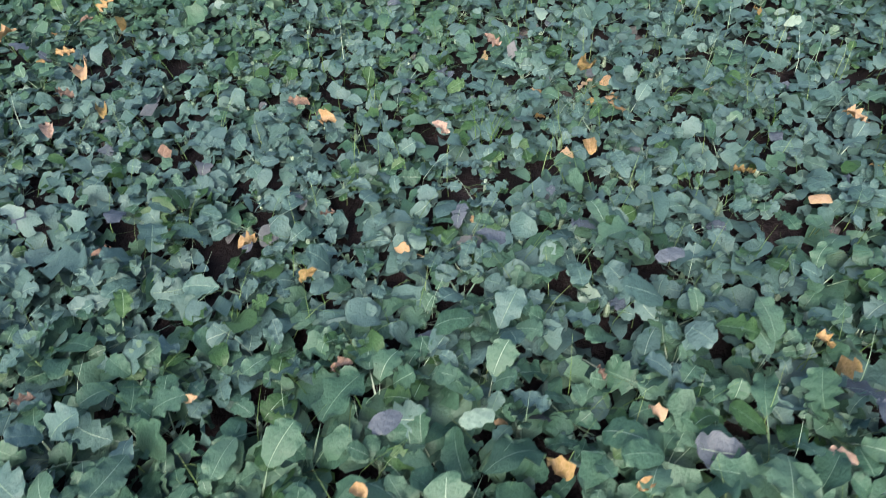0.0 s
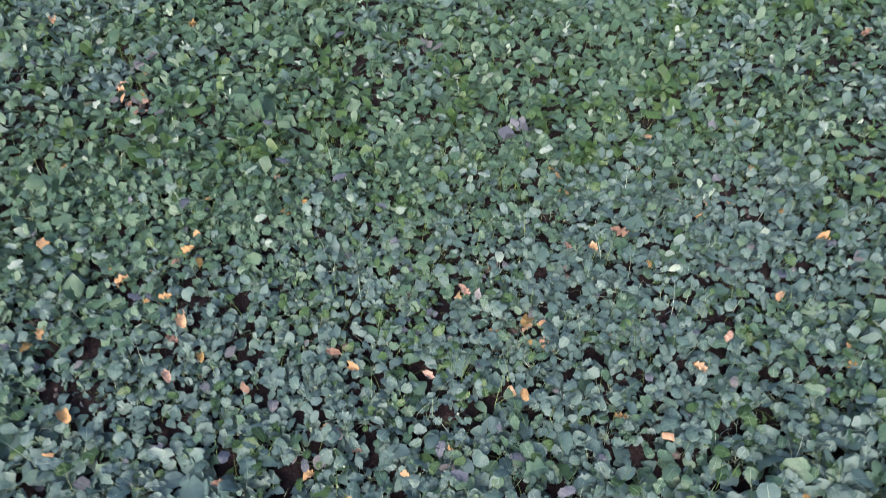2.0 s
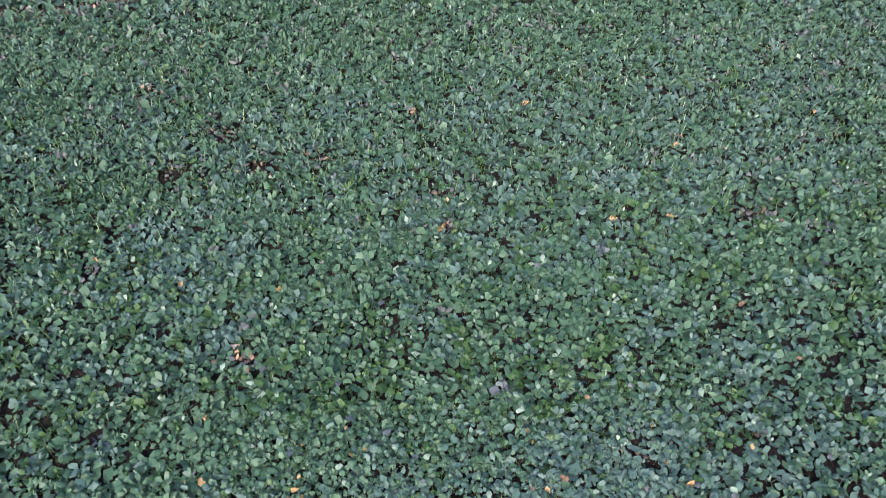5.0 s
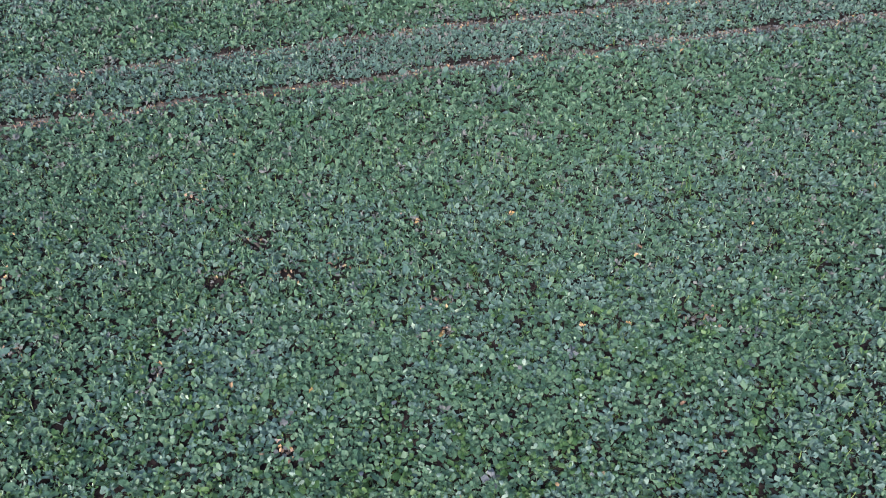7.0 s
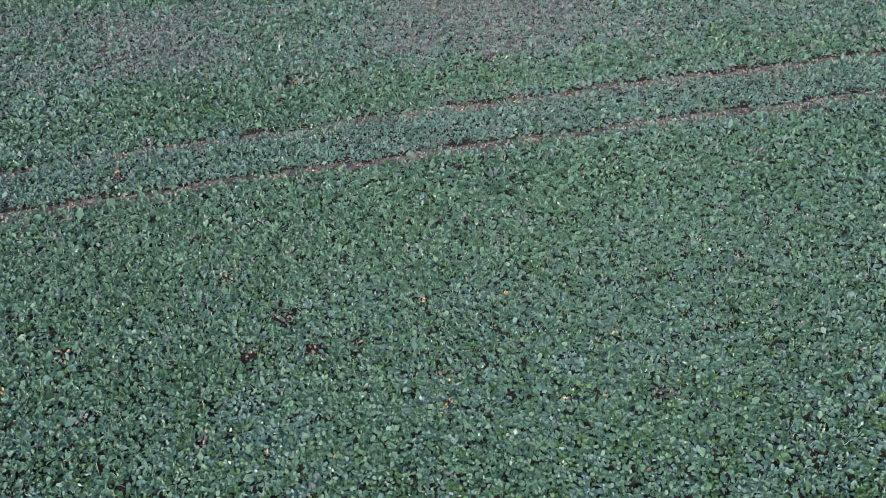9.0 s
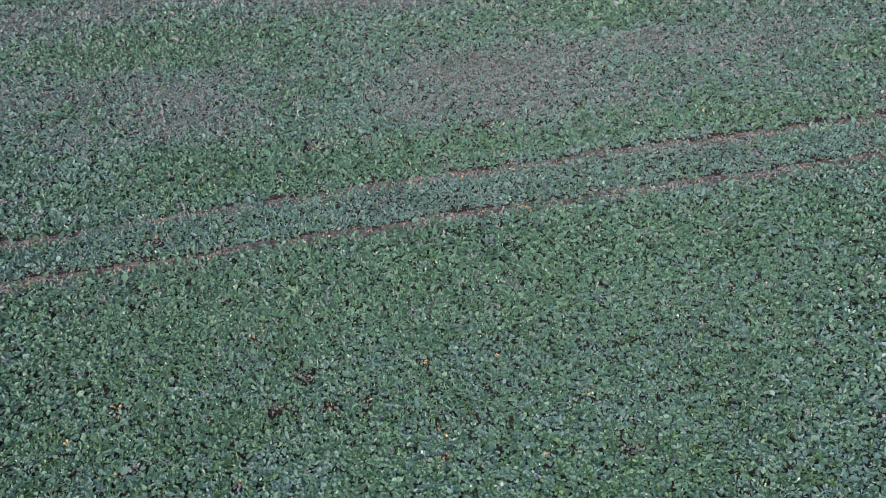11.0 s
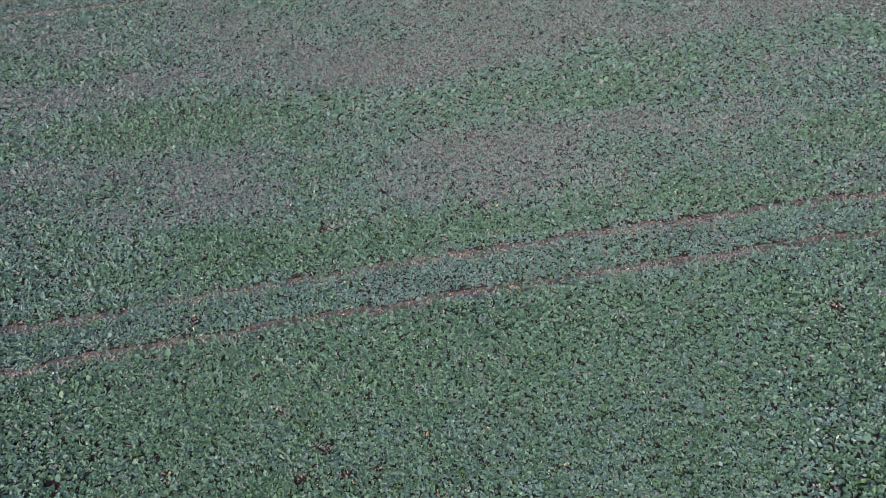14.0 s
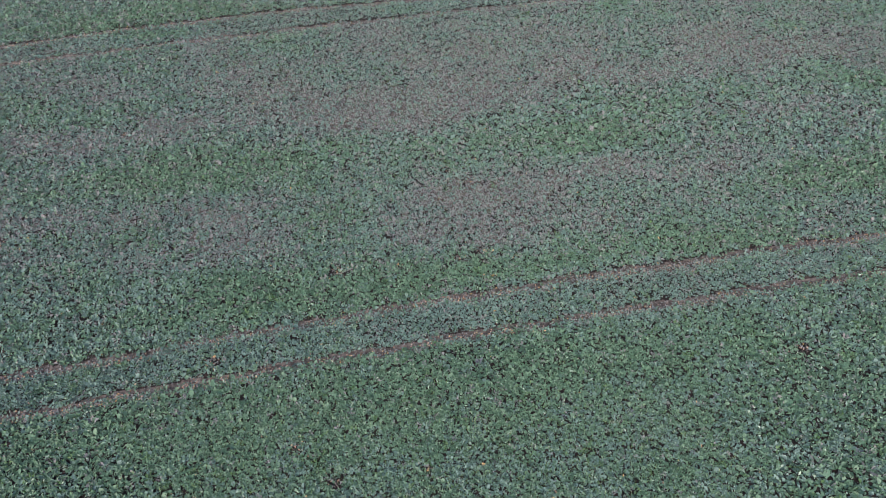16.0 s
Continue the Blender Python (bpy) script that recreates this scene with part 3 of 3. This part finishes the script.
def strew(shapes, per_square, box, skip, length, low, high, tilt, pale, yellow, rise=0, low_leaf=False, only=None):
    """Loose leaves of the standing crop over a box, leaving out another."""
    x, y = scatter(per_square, box)
    ok = FIELD.random(x.size) > bareness(x, y) * (1.5 if low_leaf else 1.15)
    if skip == NEAR_BOX:
        ok &= FIELD.random(x.size) > nearness(x, y) * within(x, y, skip)
    elif skip:
        ok &= FIELD.random(x.size) > inside(x, y, skip)
    if box in (INNER_BOX, MIDDLE_BOX):
        ok &= FIELD.random(x.size) < inside(x, y, box)
    x, y = x[ok], y[ok]
    ok = np.abs(x) < SIDE_X + 0.3 + SIDE_SLOPE * np.maximum(y - FIELD_Y0, 0)
    x, y = x[ok], y[ok]
    if only:
        ok = only(x, y)
        x, y = x[ok], y[ok]
    t = thinness(x, y)
    n = len(x)
    thin = FIELD.random(n) > 0.03 * np.clip(t, 0, 1)
    x, y, t = x[thin], y[thin], t[thin]
    n = len(x)
    scale = length * np.exp(FIELD.normal(0, 0.2, n)) * (1 - 0.06 * np.clip(t, -1, 1)) * np.where(y > 12, np.interp(t, [0.05, 0.6], [1.0, 0.82]), 1.0)
    z = SOIL_Z + FIELD.uniform(low, high, n) * (1 - 0.1 * np.clip(t, -1, 1))
    turn = turns(FIELD.uniform(0, 6.28, n), radians(1) * FIELD.normal(rise, tilt, n), radians(1) * FIELD.normal(0, tilt, n))
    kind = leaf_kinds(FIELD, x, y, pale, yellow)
    if low_leaf:
        kind = np.where((kind > I_WAXY) & ((kind != I_DULL) | (y < 18)), I_GREEN, kind)
    shape = FIELD.integers(0, len(shapes), n)
    for k in range(len(shapes)):
        m = shape == k
        crop.add(shapes[k], np.stack([x, y, z], -1)[m], turn[m], scale[m], kind[m])


FIELD_BOX = (-FIELD_X, FIELD_X, FIELD_Y0, FIELD_Y1)
FORE_BOX = (-FORE_X, FORE_X, FORE_Y, FIELD_Y0)
def rosettes(shapes, per_square, box, skip, leaves, length, tilt=30, only=None, pale=0.04):
    """Plants of the wider field: leaves round a stem, the outer ones long and low, the inner ones short and upright."""
    step = 1 / math.sqrt(per_square)
    gx, gy = np.meshgrid(np.arange(box[0], box[1], step), np.arange(box[2], box[3], step))
    x, y = gx.ravel() + FIELD.normal(0, step * 0.36, gx.size), gy.ravel() + FIELD.normal(0, step * 0.36, gx.size)
    ok = FIELD.random(x.size) > bareness(x, y) * 1.15
    if skip == NEAR_BOX:
        ok &= FIELD.random(x.size) > nearness(x, y) * within(x, y, skip)
    elif skip:
        ok &= FIELD.random(x.size) > inside(x, y, skip)
    if box in (INNER_BOX, MIDDLE_BOX):
        ok &= FIELD.random(x.size) < inside(x, y, box)
    ok &= np.abs(x) < SIDE_X + 0.3 + SIDE_SLOPE * np.maximum(y - FIELD_Y0, 0)
    if only:
        ok &= only(x, y)
    x, y = x[ok], y[ok]
    n, t = len(x), np.clip(thinness(x, y), -1, 1)
    size = length * np.exp(FIELD.normal(0, 0.2, n)) * (1 - 0.1 * t) * np.where(y > 12, np.interp(t, [0.05, 0.6], [1.0, 0.82]), 1.0)
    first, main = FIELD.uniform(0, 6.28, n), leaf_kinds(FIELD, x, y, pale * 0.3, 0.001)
    tall = FIELD.uniform(0.85, 1.15, n) * (1 - 0.12 * t)
    for k in range(leaves):
        s = k / (leaves - 1)
        a = first + 2.4 * k + FIELD.normal(0, 0.3, n)
        out = size * FIELD.uniform(0.15, 0.65, n) * (1 - 0.7 * s)
        px, py = x - np.sin(a) * out, y + np.cos(a) * out
        pz = SOIL_Z + (0.045 + 0.06 * s) * tall + FIELD.uniform(-0.012, 0.012, n)
        turn = turns(a, radians(1) * (FIELD.normal(3 + 46 * s, tilt, n)), radians(1) * FIELD.normal(0, tilt, n))
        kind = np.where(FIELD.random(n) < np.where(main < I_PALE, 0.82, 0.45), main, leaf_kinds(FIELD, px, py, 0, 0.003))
        kind = np.where(FIELD.random(n) < pale * np.clip(1 - t, 0.3, 1.2), I_PALE, kind)
        scale = size * (1.1 - 0.4 * s) * FIELD.uniform(0.8, 1.2, n) * np.where(kind == I_PALE, 0.8, 1.0)
        bare = FIELD.random(n) > bareness(px, py) * 0.8
        shape = FIELD.integers(0, len(shapes), n)
        for j in range(len(shapes)):
            m = (shape == j) & bare
            crop.add(shapes[j], np.stack([px, py, pz], -1)[m], turn[m], scale[m], kind[m])


FIELD_BOX = (-FIELD_X, FIELD_X, FIELD_Y0, FIELD_Y1)
FORE_BOX = (-FORE_X, FORE_X, FORE_Y, FIELD_Y0)
BACK_BOX = (-15.0, 15.0, -6.0, FORE_Y)
FAR_FROM = 24.0
strew(UNDER, 150, (-2.1, 2.4, 1.2, 2.5), None, 0.105, 0.02, 0.05, 14, 0.0, 0.0, 0, True)
strew(UNDER, 190, (-2.1, 2.4, 1.2, 2.5), None, 0.084, 0.015, 0.09, 27, 0.0, 0.006)
strew(UNDER, 230, (-2.4, 2.7, 2.5, 4.6), None, 0.082, 0.015, 0.05, 16, 0.0, 0.0, 0, True)
strew(UNDER, 250, (-2.4, 2.7, 2.5, 4.6), None, 0.066, 0.02, 0.09, 27, 0.0, 0.006)
rosettes(HALF, 36, INNER_BOX, NEAR_BOX, 9, 0.084)
rosettes(SCRAP + SLIP, 44, MIDDLE_BOX, INNER_BOX, 10, 0.086, pale=0.055)
rosettes(SLIP, 34, (-FIELD_X, FIELD_X, FIELD_Y0, FAR_FROM), MIDDLE_BOX, 9, 0.112, pale=0.055)
rosettes(SLIP, 27, (-FIELD_X, FIELD_X, FAR_FROM, FIELD_Y1), None, 8, 0.127, tilt=23)
rosettes(SLIP, 20, FORE_BOX, MIDDLE_BOX, 8, 0.14)
rosettes(SLIP, 11, BACK_BOX, None, 6, 0.18)
strew(HALF, 140, INNER_BOX, NEAR_BOX, 0.095, 0.015, 0.05, 24, 0.0, 0.0, 10, True)
strew(LOW, 240, INNER_BOX, NEAR_BOX, 0.10, 0.008, 0.035, 16, 0.0, 0.0, 6, True, only=lambda x, y: y > 6)
strew(HALF, 190, INNER_BOX, NEAR_BOX, 0.085, 0.008, 0.035, 18, 0.0, 0.0, 6, True, only=lambda x, y: y <= 6)
for box, skip, many, long in ((MIDDLE_BOX, INNER_BOX, 185, 0.115), ((-FIELD_X, FIELD_X, FIELD_Y0, FAR_FROM), MIDDLE_BOX, 118, 0.14),
                              ((-FIELD_X, FIELD_X, FAR_FROM, FIELD_Y1), None, 68, 0.175), (FORE_BOX, MIDDLE_BOX, 100, 0.145), (BACK_BOX, None, 50, 0.18)):
    strew(LOW, many, box, skip, long, 0.012, 0.05, 18, 0.0, 0.0, 10, True)

# smaller plants close the stand between the ruts and where it is thin
rosettes(SLIP, 26, (-28.5, 28.5, 9.5, 21.0), None, 8, 0.092, only=between_ruts, pale=0.02)
rosettes(SLIP, 14, (-28.5, 28.5, 17.0, 41.0), None, 7, 0.11, only=lambda x, y: FIELD.random(x.size) < np.interp(thinness(x, y), [0.05, 0.6], [0, 1]), pale=0.02)

# upright leaf stalks and thin grass blades among the plants
for box, skip, density, shapes, tall in ((NEAR_BOX, None, 130, BLADE, 0.15), (INNER_BOX, NEAR_BOX, 45, BLADE, 0.15),
                                         (MIDDLE_BOX, INNER_BOX, 60, STALK, 0.15), (FIELD_BOX, MIDDLE_BOX, 18, STALK, 0.15)):
    x, y = scatter(density, box)
    ok = FIELD.random(len(x)) > bareness(x, y)
    if skip == NEAR_BOX:
        ok &= FIELD.random(x.size) > nearness(x, y) * within(x, y, skip)
    elif skip:
        ok &= FIELD.random(x.size) > inside(x, y, skip)
    if box in (INNER_BOX, MIDDLE_BOX):
        ok &= FIELD.random(x.size) < inside(x, y, box)
    x, y = x[ok], y[ok]
    n = len(x)
    shape = FIELD.integers(0, len(shapes), n)
    place = np.stack([x, y, np.full(n, SOIL_Z + 0.02)], -1)
    turn = turns(FIELD.uniform(0, 6.28, n), radians(1) * FIELD.normal(0, 15, n), np.zeros(n))
    kind = np.where(FIELD.random(n) < 0.8, I_GRASS, I_RIB)
    scale = FIELD.uniform(0.75, 1.2, n) * tall
    for k in range(len(shapes)):
        m = shape == k
        crop.add(shapes[k], place[m], turn[m], scale[m], kind[m])

# upturned and purple leaves
for spots, kind, low in ((UPTURNED, I_PALE, 0.035), (DUSKY, I_PURPLE, 0.03)):
    for k, (x, y) in enumerate(spots):
        crop.add(CENTRED[k % 6], np.array([[x, y, low]]), turns(np.array([k * 2.1]), np.array([0.25 * math.sin(k)]), np.array([0.3 * math.cos(2 * k)])),
                 np.array([0.075 + 0.006 * (k % 4)]), np.array([kind]))

# yellow and brown leaves round the bare spots and along the ruts
lx, ly, r = [], [], []
for cx, cy, radius in BARE:
    n = 1 if cy < 5 else int(6 + 110 * radius)
    spread = radius * (0.8 if cy < 5 or cy > 12 else 1.3)
    lx.append(cx + FIELD.normal(0, spread, n)), ly.append(cy + FIELD.normal(0, spread * 0.7, n))
for curve, half, xr, br in RUTS:
    x = FIELD.uniform(-FIELD_X, FIELD_X, 4200)
    x = x[FIELD.random(4200) < np.interp(x, xr, br)]
    lx.append(x), ly.append(curve(x) + FIELD.normal(-0.12, half * 0.9, len(x)))
lx, ly = np.concatenate(lx), np.concatenate(ly)
n = len(lx)
turn = turns(FIELD.uniform(0, 6.28, n), radians(1) * FIELD.normal(0, 18, n), radians(1) * FIELD.normal(0, 22, n))
kind = FIELD.choice([I_YELLOW, I_BROWN, I_DULL], n, p=[0.07, 0.23, 0.70])
place = np.stack([lx, ly, ground_height(lx, ly) + FIELD.uniform(0.02, 0.12, n)], -1)
shape, scale = FIELD.integers(0, len(HALF), n), FIELD.uniform(0.045, 0.085, n)
for k in range(len(HALF)):
    m = shape == k
    crop.add(HALF[k], place[m], turn[m], scale[m], kind[m])

# a fringe of small dull and dying leaves on the near shoulder of each rut
for curve, half, xr, br in RUTS:
    x = FIELD.uniform(-FIELD_X, FIELD_X, 5200)
    x = x[FIELD.random(5200) < np.interp(x, xr, br) * np.clip(2.2 * value_noise(x, 0 * x, 1.1, 61) - 0.4, 0, 1)]
    n = len(x)
    y = curve(x) - 0.2 + FIELD.normal(0, 0.06, n)
    place = np.stack([x, y, SOIL_Z + FIELD.uniform(0.05, 0.125, n)], -1)
    turn = turns(FIELD.uniform(0, 6.28, n), radians(1) * FIELD.normal(20, 20, n), radians(1) * FIELD.normal(0, 20, n))
    kind, shape = FIELD.choice([I_DULL, I_BROWN, I_PALE], n, p=[0.6, 0.3, 0.1]), FIELD.integers(0, len(SLIP), n)
    for k in range(len(SLIP)):
        m = shape == k
        crop.add(SLIP[k], place[m], turn[m], FIELD.uniform(0.06, 0.10, int(m.sum())), kind[m])

crop_object = tagged(new("rapeseed_crop", crop.mesh("rapeseed_crop", LEAF_MATERIALS)),
                     "dense low crop of young blue-green rapeseed covering the field", "crop", kind="stuff")


# ---- tufts of self-sown grass between the plants ----
tufts = Heap()
single_tufts = []
tx, ty = scatter(1.6, (-5.5, 6.0, 2.3, 11.0))
more_x, more_y = scatter(3.0, (-3.0, 4.0, 3.9, 7.0))
for cx, cy in zip(np.concatenate([tx, more_x]), np.concatenate([ty, more_y])):
    n = int(FIELD.integers(7, 16))
    spread = FIELD.uniform(0.02, 0.05)
    place = np.stack([cx + FIELD.normal(0, spread, n), cy + FIELD.normal(0, spread, n), np.full(n, SOIL_Z + 0.01)], -1)
    turn = turns(FIELD.uniform(0, 6.28, n), radians(1) * FIELD.normal(0, 14, n), np.zeros(n))
    scale, shape = FIELD.uniform(0.12, 0.19, n), int(FIELD.integers(0, 5))
    if cy < 5.2 and abs(cx) < 3.2:
        single_tufts.append((cx, cy, place, turn, scale, shape))
    else:
        tufts.add(BLADE[shape], place, turn, scale, np.zeros(n, int))
x, y = scatter(55, (-5.2, 5.8, 4.0, 8.6))
n = len(x)
for k in range(5):
    m = FIELD.integers(0, 5, n) == k
    tufts.add(BLADE[k], np.stack([x, y, np.full(n, SOIL_Z + 0.01)], -1)[m], turns(FIELD.uniform(0, 6.28, n), np.zeros(n), np.zeros(n))[m],
              FIELD.uniform(0.11, 0.18, n)[m], np.zeros(int(m.sum()), int))
tagged(new("grass_tufts", tufts.mesh("grass_tufts", [TUFT])), "bright green tufts of self-sown grass among the rapeseed", "grass", kind="stuff")


def blade_mesh_of(shape):
    me = bpy.data.meshes.new("blade")
    me.from_pydata([tuple(v) for v in shape.verts], [], [tuple(int(i) for i in t) for t in shape.tris])
    me.materials.append(TUFT)
    return me


BLADE_MESHES = [blade_mesh_of(shape) for shape in BLADE]
for cx, cy, place, turn, scale, shape in single_tufts:
    tuft = tagged(new("grass_tuft"), "small bright green tuft of self-sown grass between rapeseed plants", "grass", "grass tufts")
    tuft.empty_display_size = 0.05
    tuft.location = (float(cx), float(cy), SOIL_Z)
    for j in range(len(scale)):
        blade = new("blade", BLADE_MESHES[shape])
        blade.parent = tuft
        blade.matrix_basis = (Matrix.Translation((float(place[j][0] - cx), float(place[j][1] - cy), 0.01))
                              @ Matrix([[float(c) for c in row] for row in turn[j]]).to_4x4() @ Matrix.Diagonal((float(scale[j]),) * 3 + (1,)))


# ---- clods of soil in the ruts and bare spots ----
def clod_shape(seed):
    rng = random.Random(seed)
    bm = bmesh.new()
    bmesh.ops.create_icosphere(bm, subdivisions=1, radius=0.5)
    for v in bm.verts:
        v.co *= rng.uniform(0.7, 1.2)
        v.co.z *= 0.65
    bm.verts.index_update()
    out = Shape([tuple(v.co) for v in bm.verts], [tuple(v.index for v in f.verts) for f in bm.faces], [False] * len(bm.faces))
    bm.free()
    return out


CLOD = [clod_shape(600 + k) for k in range(6)]
clods = Heap()
lx, ly = [], []
for cx, cy, radius in BARE:
    n = 2 if cy < 5 else int(8 + 60 * radius)
    lx.append(cx + FIELD.normal(0, radius * 0.6, n)), ly.append(cy + FIELD.normal(0, radius * 0.6, n))
for curve, half, xr, br in RUTS:
    x = FIELD.uniform(-FIELD_X, FIELD_X, 1000)
    x = x[FIELD.random(1000) < np.interp(x, xr, br)]
    lx.append(x), ly.append(curve(x) + FIELD.normal(0, half * 0.6, len(x)))
lx, ly = np.concatenate(lx), np.concatenate(ly)
n = len(lx)
turn = turns(FIELD.uniform(0, 6.28, n), radians(1) * FIELD.normal(0, 15, n), radians(1) * FIELD.normal(0, 15, n))
shape, scale = FIELD.integers(0, 6, n), FIELD.uniform(0.02, 0.075, n)
place = np.stack([lx, ly, ground_height(lx, ly) + 0.012], -1)
for k in range(6):
    m = shape == k
    clods.add(CLOD[k], place[m], turn[m], scale[m], np.zeros(m.sum(), int))
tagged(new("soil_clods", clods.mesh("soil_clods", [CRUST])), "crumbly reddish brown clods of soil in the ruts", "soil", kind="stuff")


# ---- single plants near the start ----
LEAF_MESHES = {}


def leaf_meshes(shape_index, kind):
    """The blade and the pale midrib with its stalk, as two meshes that many leaves share."""
    key = (int(shape_index), int(kind))
    if key not in LEAF_MESHES:
        shape = OWN[key[0]]
        pair = []
        for name, chosen, material in (("leaf", ~shape.rib, LEAF_MATERIALS[key[1]]),
                                       ("midrib", shape.rib, RIB if key[1] < I_PALE else LEAF_MATERIALS[key[1]])):
            tris = shape.tris[chosen]
            used = np.unique(tris)
            place = {int(v): i for i, v in enumerate(used)}
            me = bpy.data.meshes.new(name)
            me.from_pydata([tuple(shape.verts[v]) for v in used], [], [tuple(place[int(v)] for v in t) for t in tris])
            me.materials.append(material)
            for face in me.polygons:
                face.use_smooth = True
            pair.append(me)
        LEAF_MESHES[key] = pair
    return LEAF_MESHES[key]


def stem_mesh():
    bm = bmesh.new()
    bmesh.ops.create_cone(bm, cap_ends=True, segments=6, radius1=0.009, radius2=0.006, depth=0.05, matrix=Matrix.Translation((0, 0, 0.012)))
    me = bpy.data.meshes.new("stem")
    bm.to_mesh(me)
    bm.free()
    me.materials.append(RIB)
    return me


STEM = stem_mesh()
PLANT_LABELS = {I_GREEN: "young rapeseed plant with broad fresh green lobed leaves", I_WAXY: "young rapeseed plant with waxy blue-green lobed leaves",
                I_FRESH: "young rapeseed plant with yellowish bright green lobed leaves", I_PURPLE: "young rapeseed plant with purple-tinged waxy leaves", I_PALE: "young rapeseed plant with some pale upturned leaves",
                I_YELLOW: "young rapeseed plant with a yellowing lower leaf",
                I_DULL: "young rapeseed plant with dull greyish leaves"}
for place, turn, scale, kind, shape in single_plants:
    plant = new("rapeseed_plant")
    plant.empty_display_size = 0.05
    plant.location = place[0]
    main = max((int(k) for k in set(kind)), key=lambda k: list(kind).count(k) + (10 if k in (I_PURPLE, I_PALE, I_YELLOW, I_DULL) else 0))
    tagged(plant, PLANT_LABELS[main], "plant", "rapeseed plants")
    stem = new("stem", STEM)
    stem.parent = plant
    for j in range(len(kind)):
        blade_mesh, rib_mesh = leaf_meshes(shape[j], kind[j])
        leaf = new("leaf", blade_mesh)
        leaf.parent = plant
        rib = tagged(new("midrib", rib_mesh), "pale midrib and stalk")
        rib.parent = leaf
        leaf.matrix_basis = Matrix([[float(c) for c in row] for row in turn[j]]).to_4x4() @ Matrix.Diagonal((float(scale[j]),) * 3 + (1,))


# ---- withered leaves lying among the plants ----
def withered_mesh(seed, material):
    """A dead leaf: narrow, rolled up along its length and crumpled."""
    shape = rape_leaf(seed, 8, (-1, -0.5, 0, 0.5, 1), stalk=False, ruffle=0.16, lobed=0.7, slim=0.9)
    rng = random.Random(seed)
    me = bpy.data.meshes.new("withered_leaf")
    curl, twist = rng.uniform(0.8, 2.4), rng.uniform(-0.8, 0.8)
    verts = [(x * (1 - 0.25 * curl * abs(x)), y - 0.5, z + curl * x * x + twist * x * (y - 0.5) + rng.uniform(-0.05, 0.05)) for x, y, z in shape.verts]
    me.from_pydata(verts, [], [tuple(int(i) for i in t) for t in shape.tris])
    me.materials.append(material)
    for face in me.polygons:
        face.use_smooth = True
    return me


WITHERED = [withered_mesh(700 + k, YELLOW if k % 3 else BROWN) for k in range(9)]
for k, (x, y) in enumerate(WITHERED_BIG + WITHERED_NEAR + WITHERED_AWAY + WITHERED_FAR):
    rng = random.Random(900 + k)
    dead = new("withered_leaf", WITHERED[k % 9])
    large = k < len(WITHERED_BIG)
    size = (rng.uniform(0.08, 0.1) if large else rng.uniform(0.045, 0.085)) * (0.75 if y < 2.5 else 1.25 if y > 4.5 else 1)
    height = 0.005 if large else -0.015 if y < 4.5 else -0.09 if 14 < y < 16.5 else 0.0
    dead.matrix_basis = pose(x, y, height, rng.uniform(-20, 20), rng.uniform(-20, 20), rng.uniform(0, 360)) @ Matrix.Diagonal((size, size, size, 1))
    tagged(dead, "curled yellow withered leaf caught between plants" if k % 3 else "curled orange-brown withered leaf on the soil", "leaf", "withered leaves")
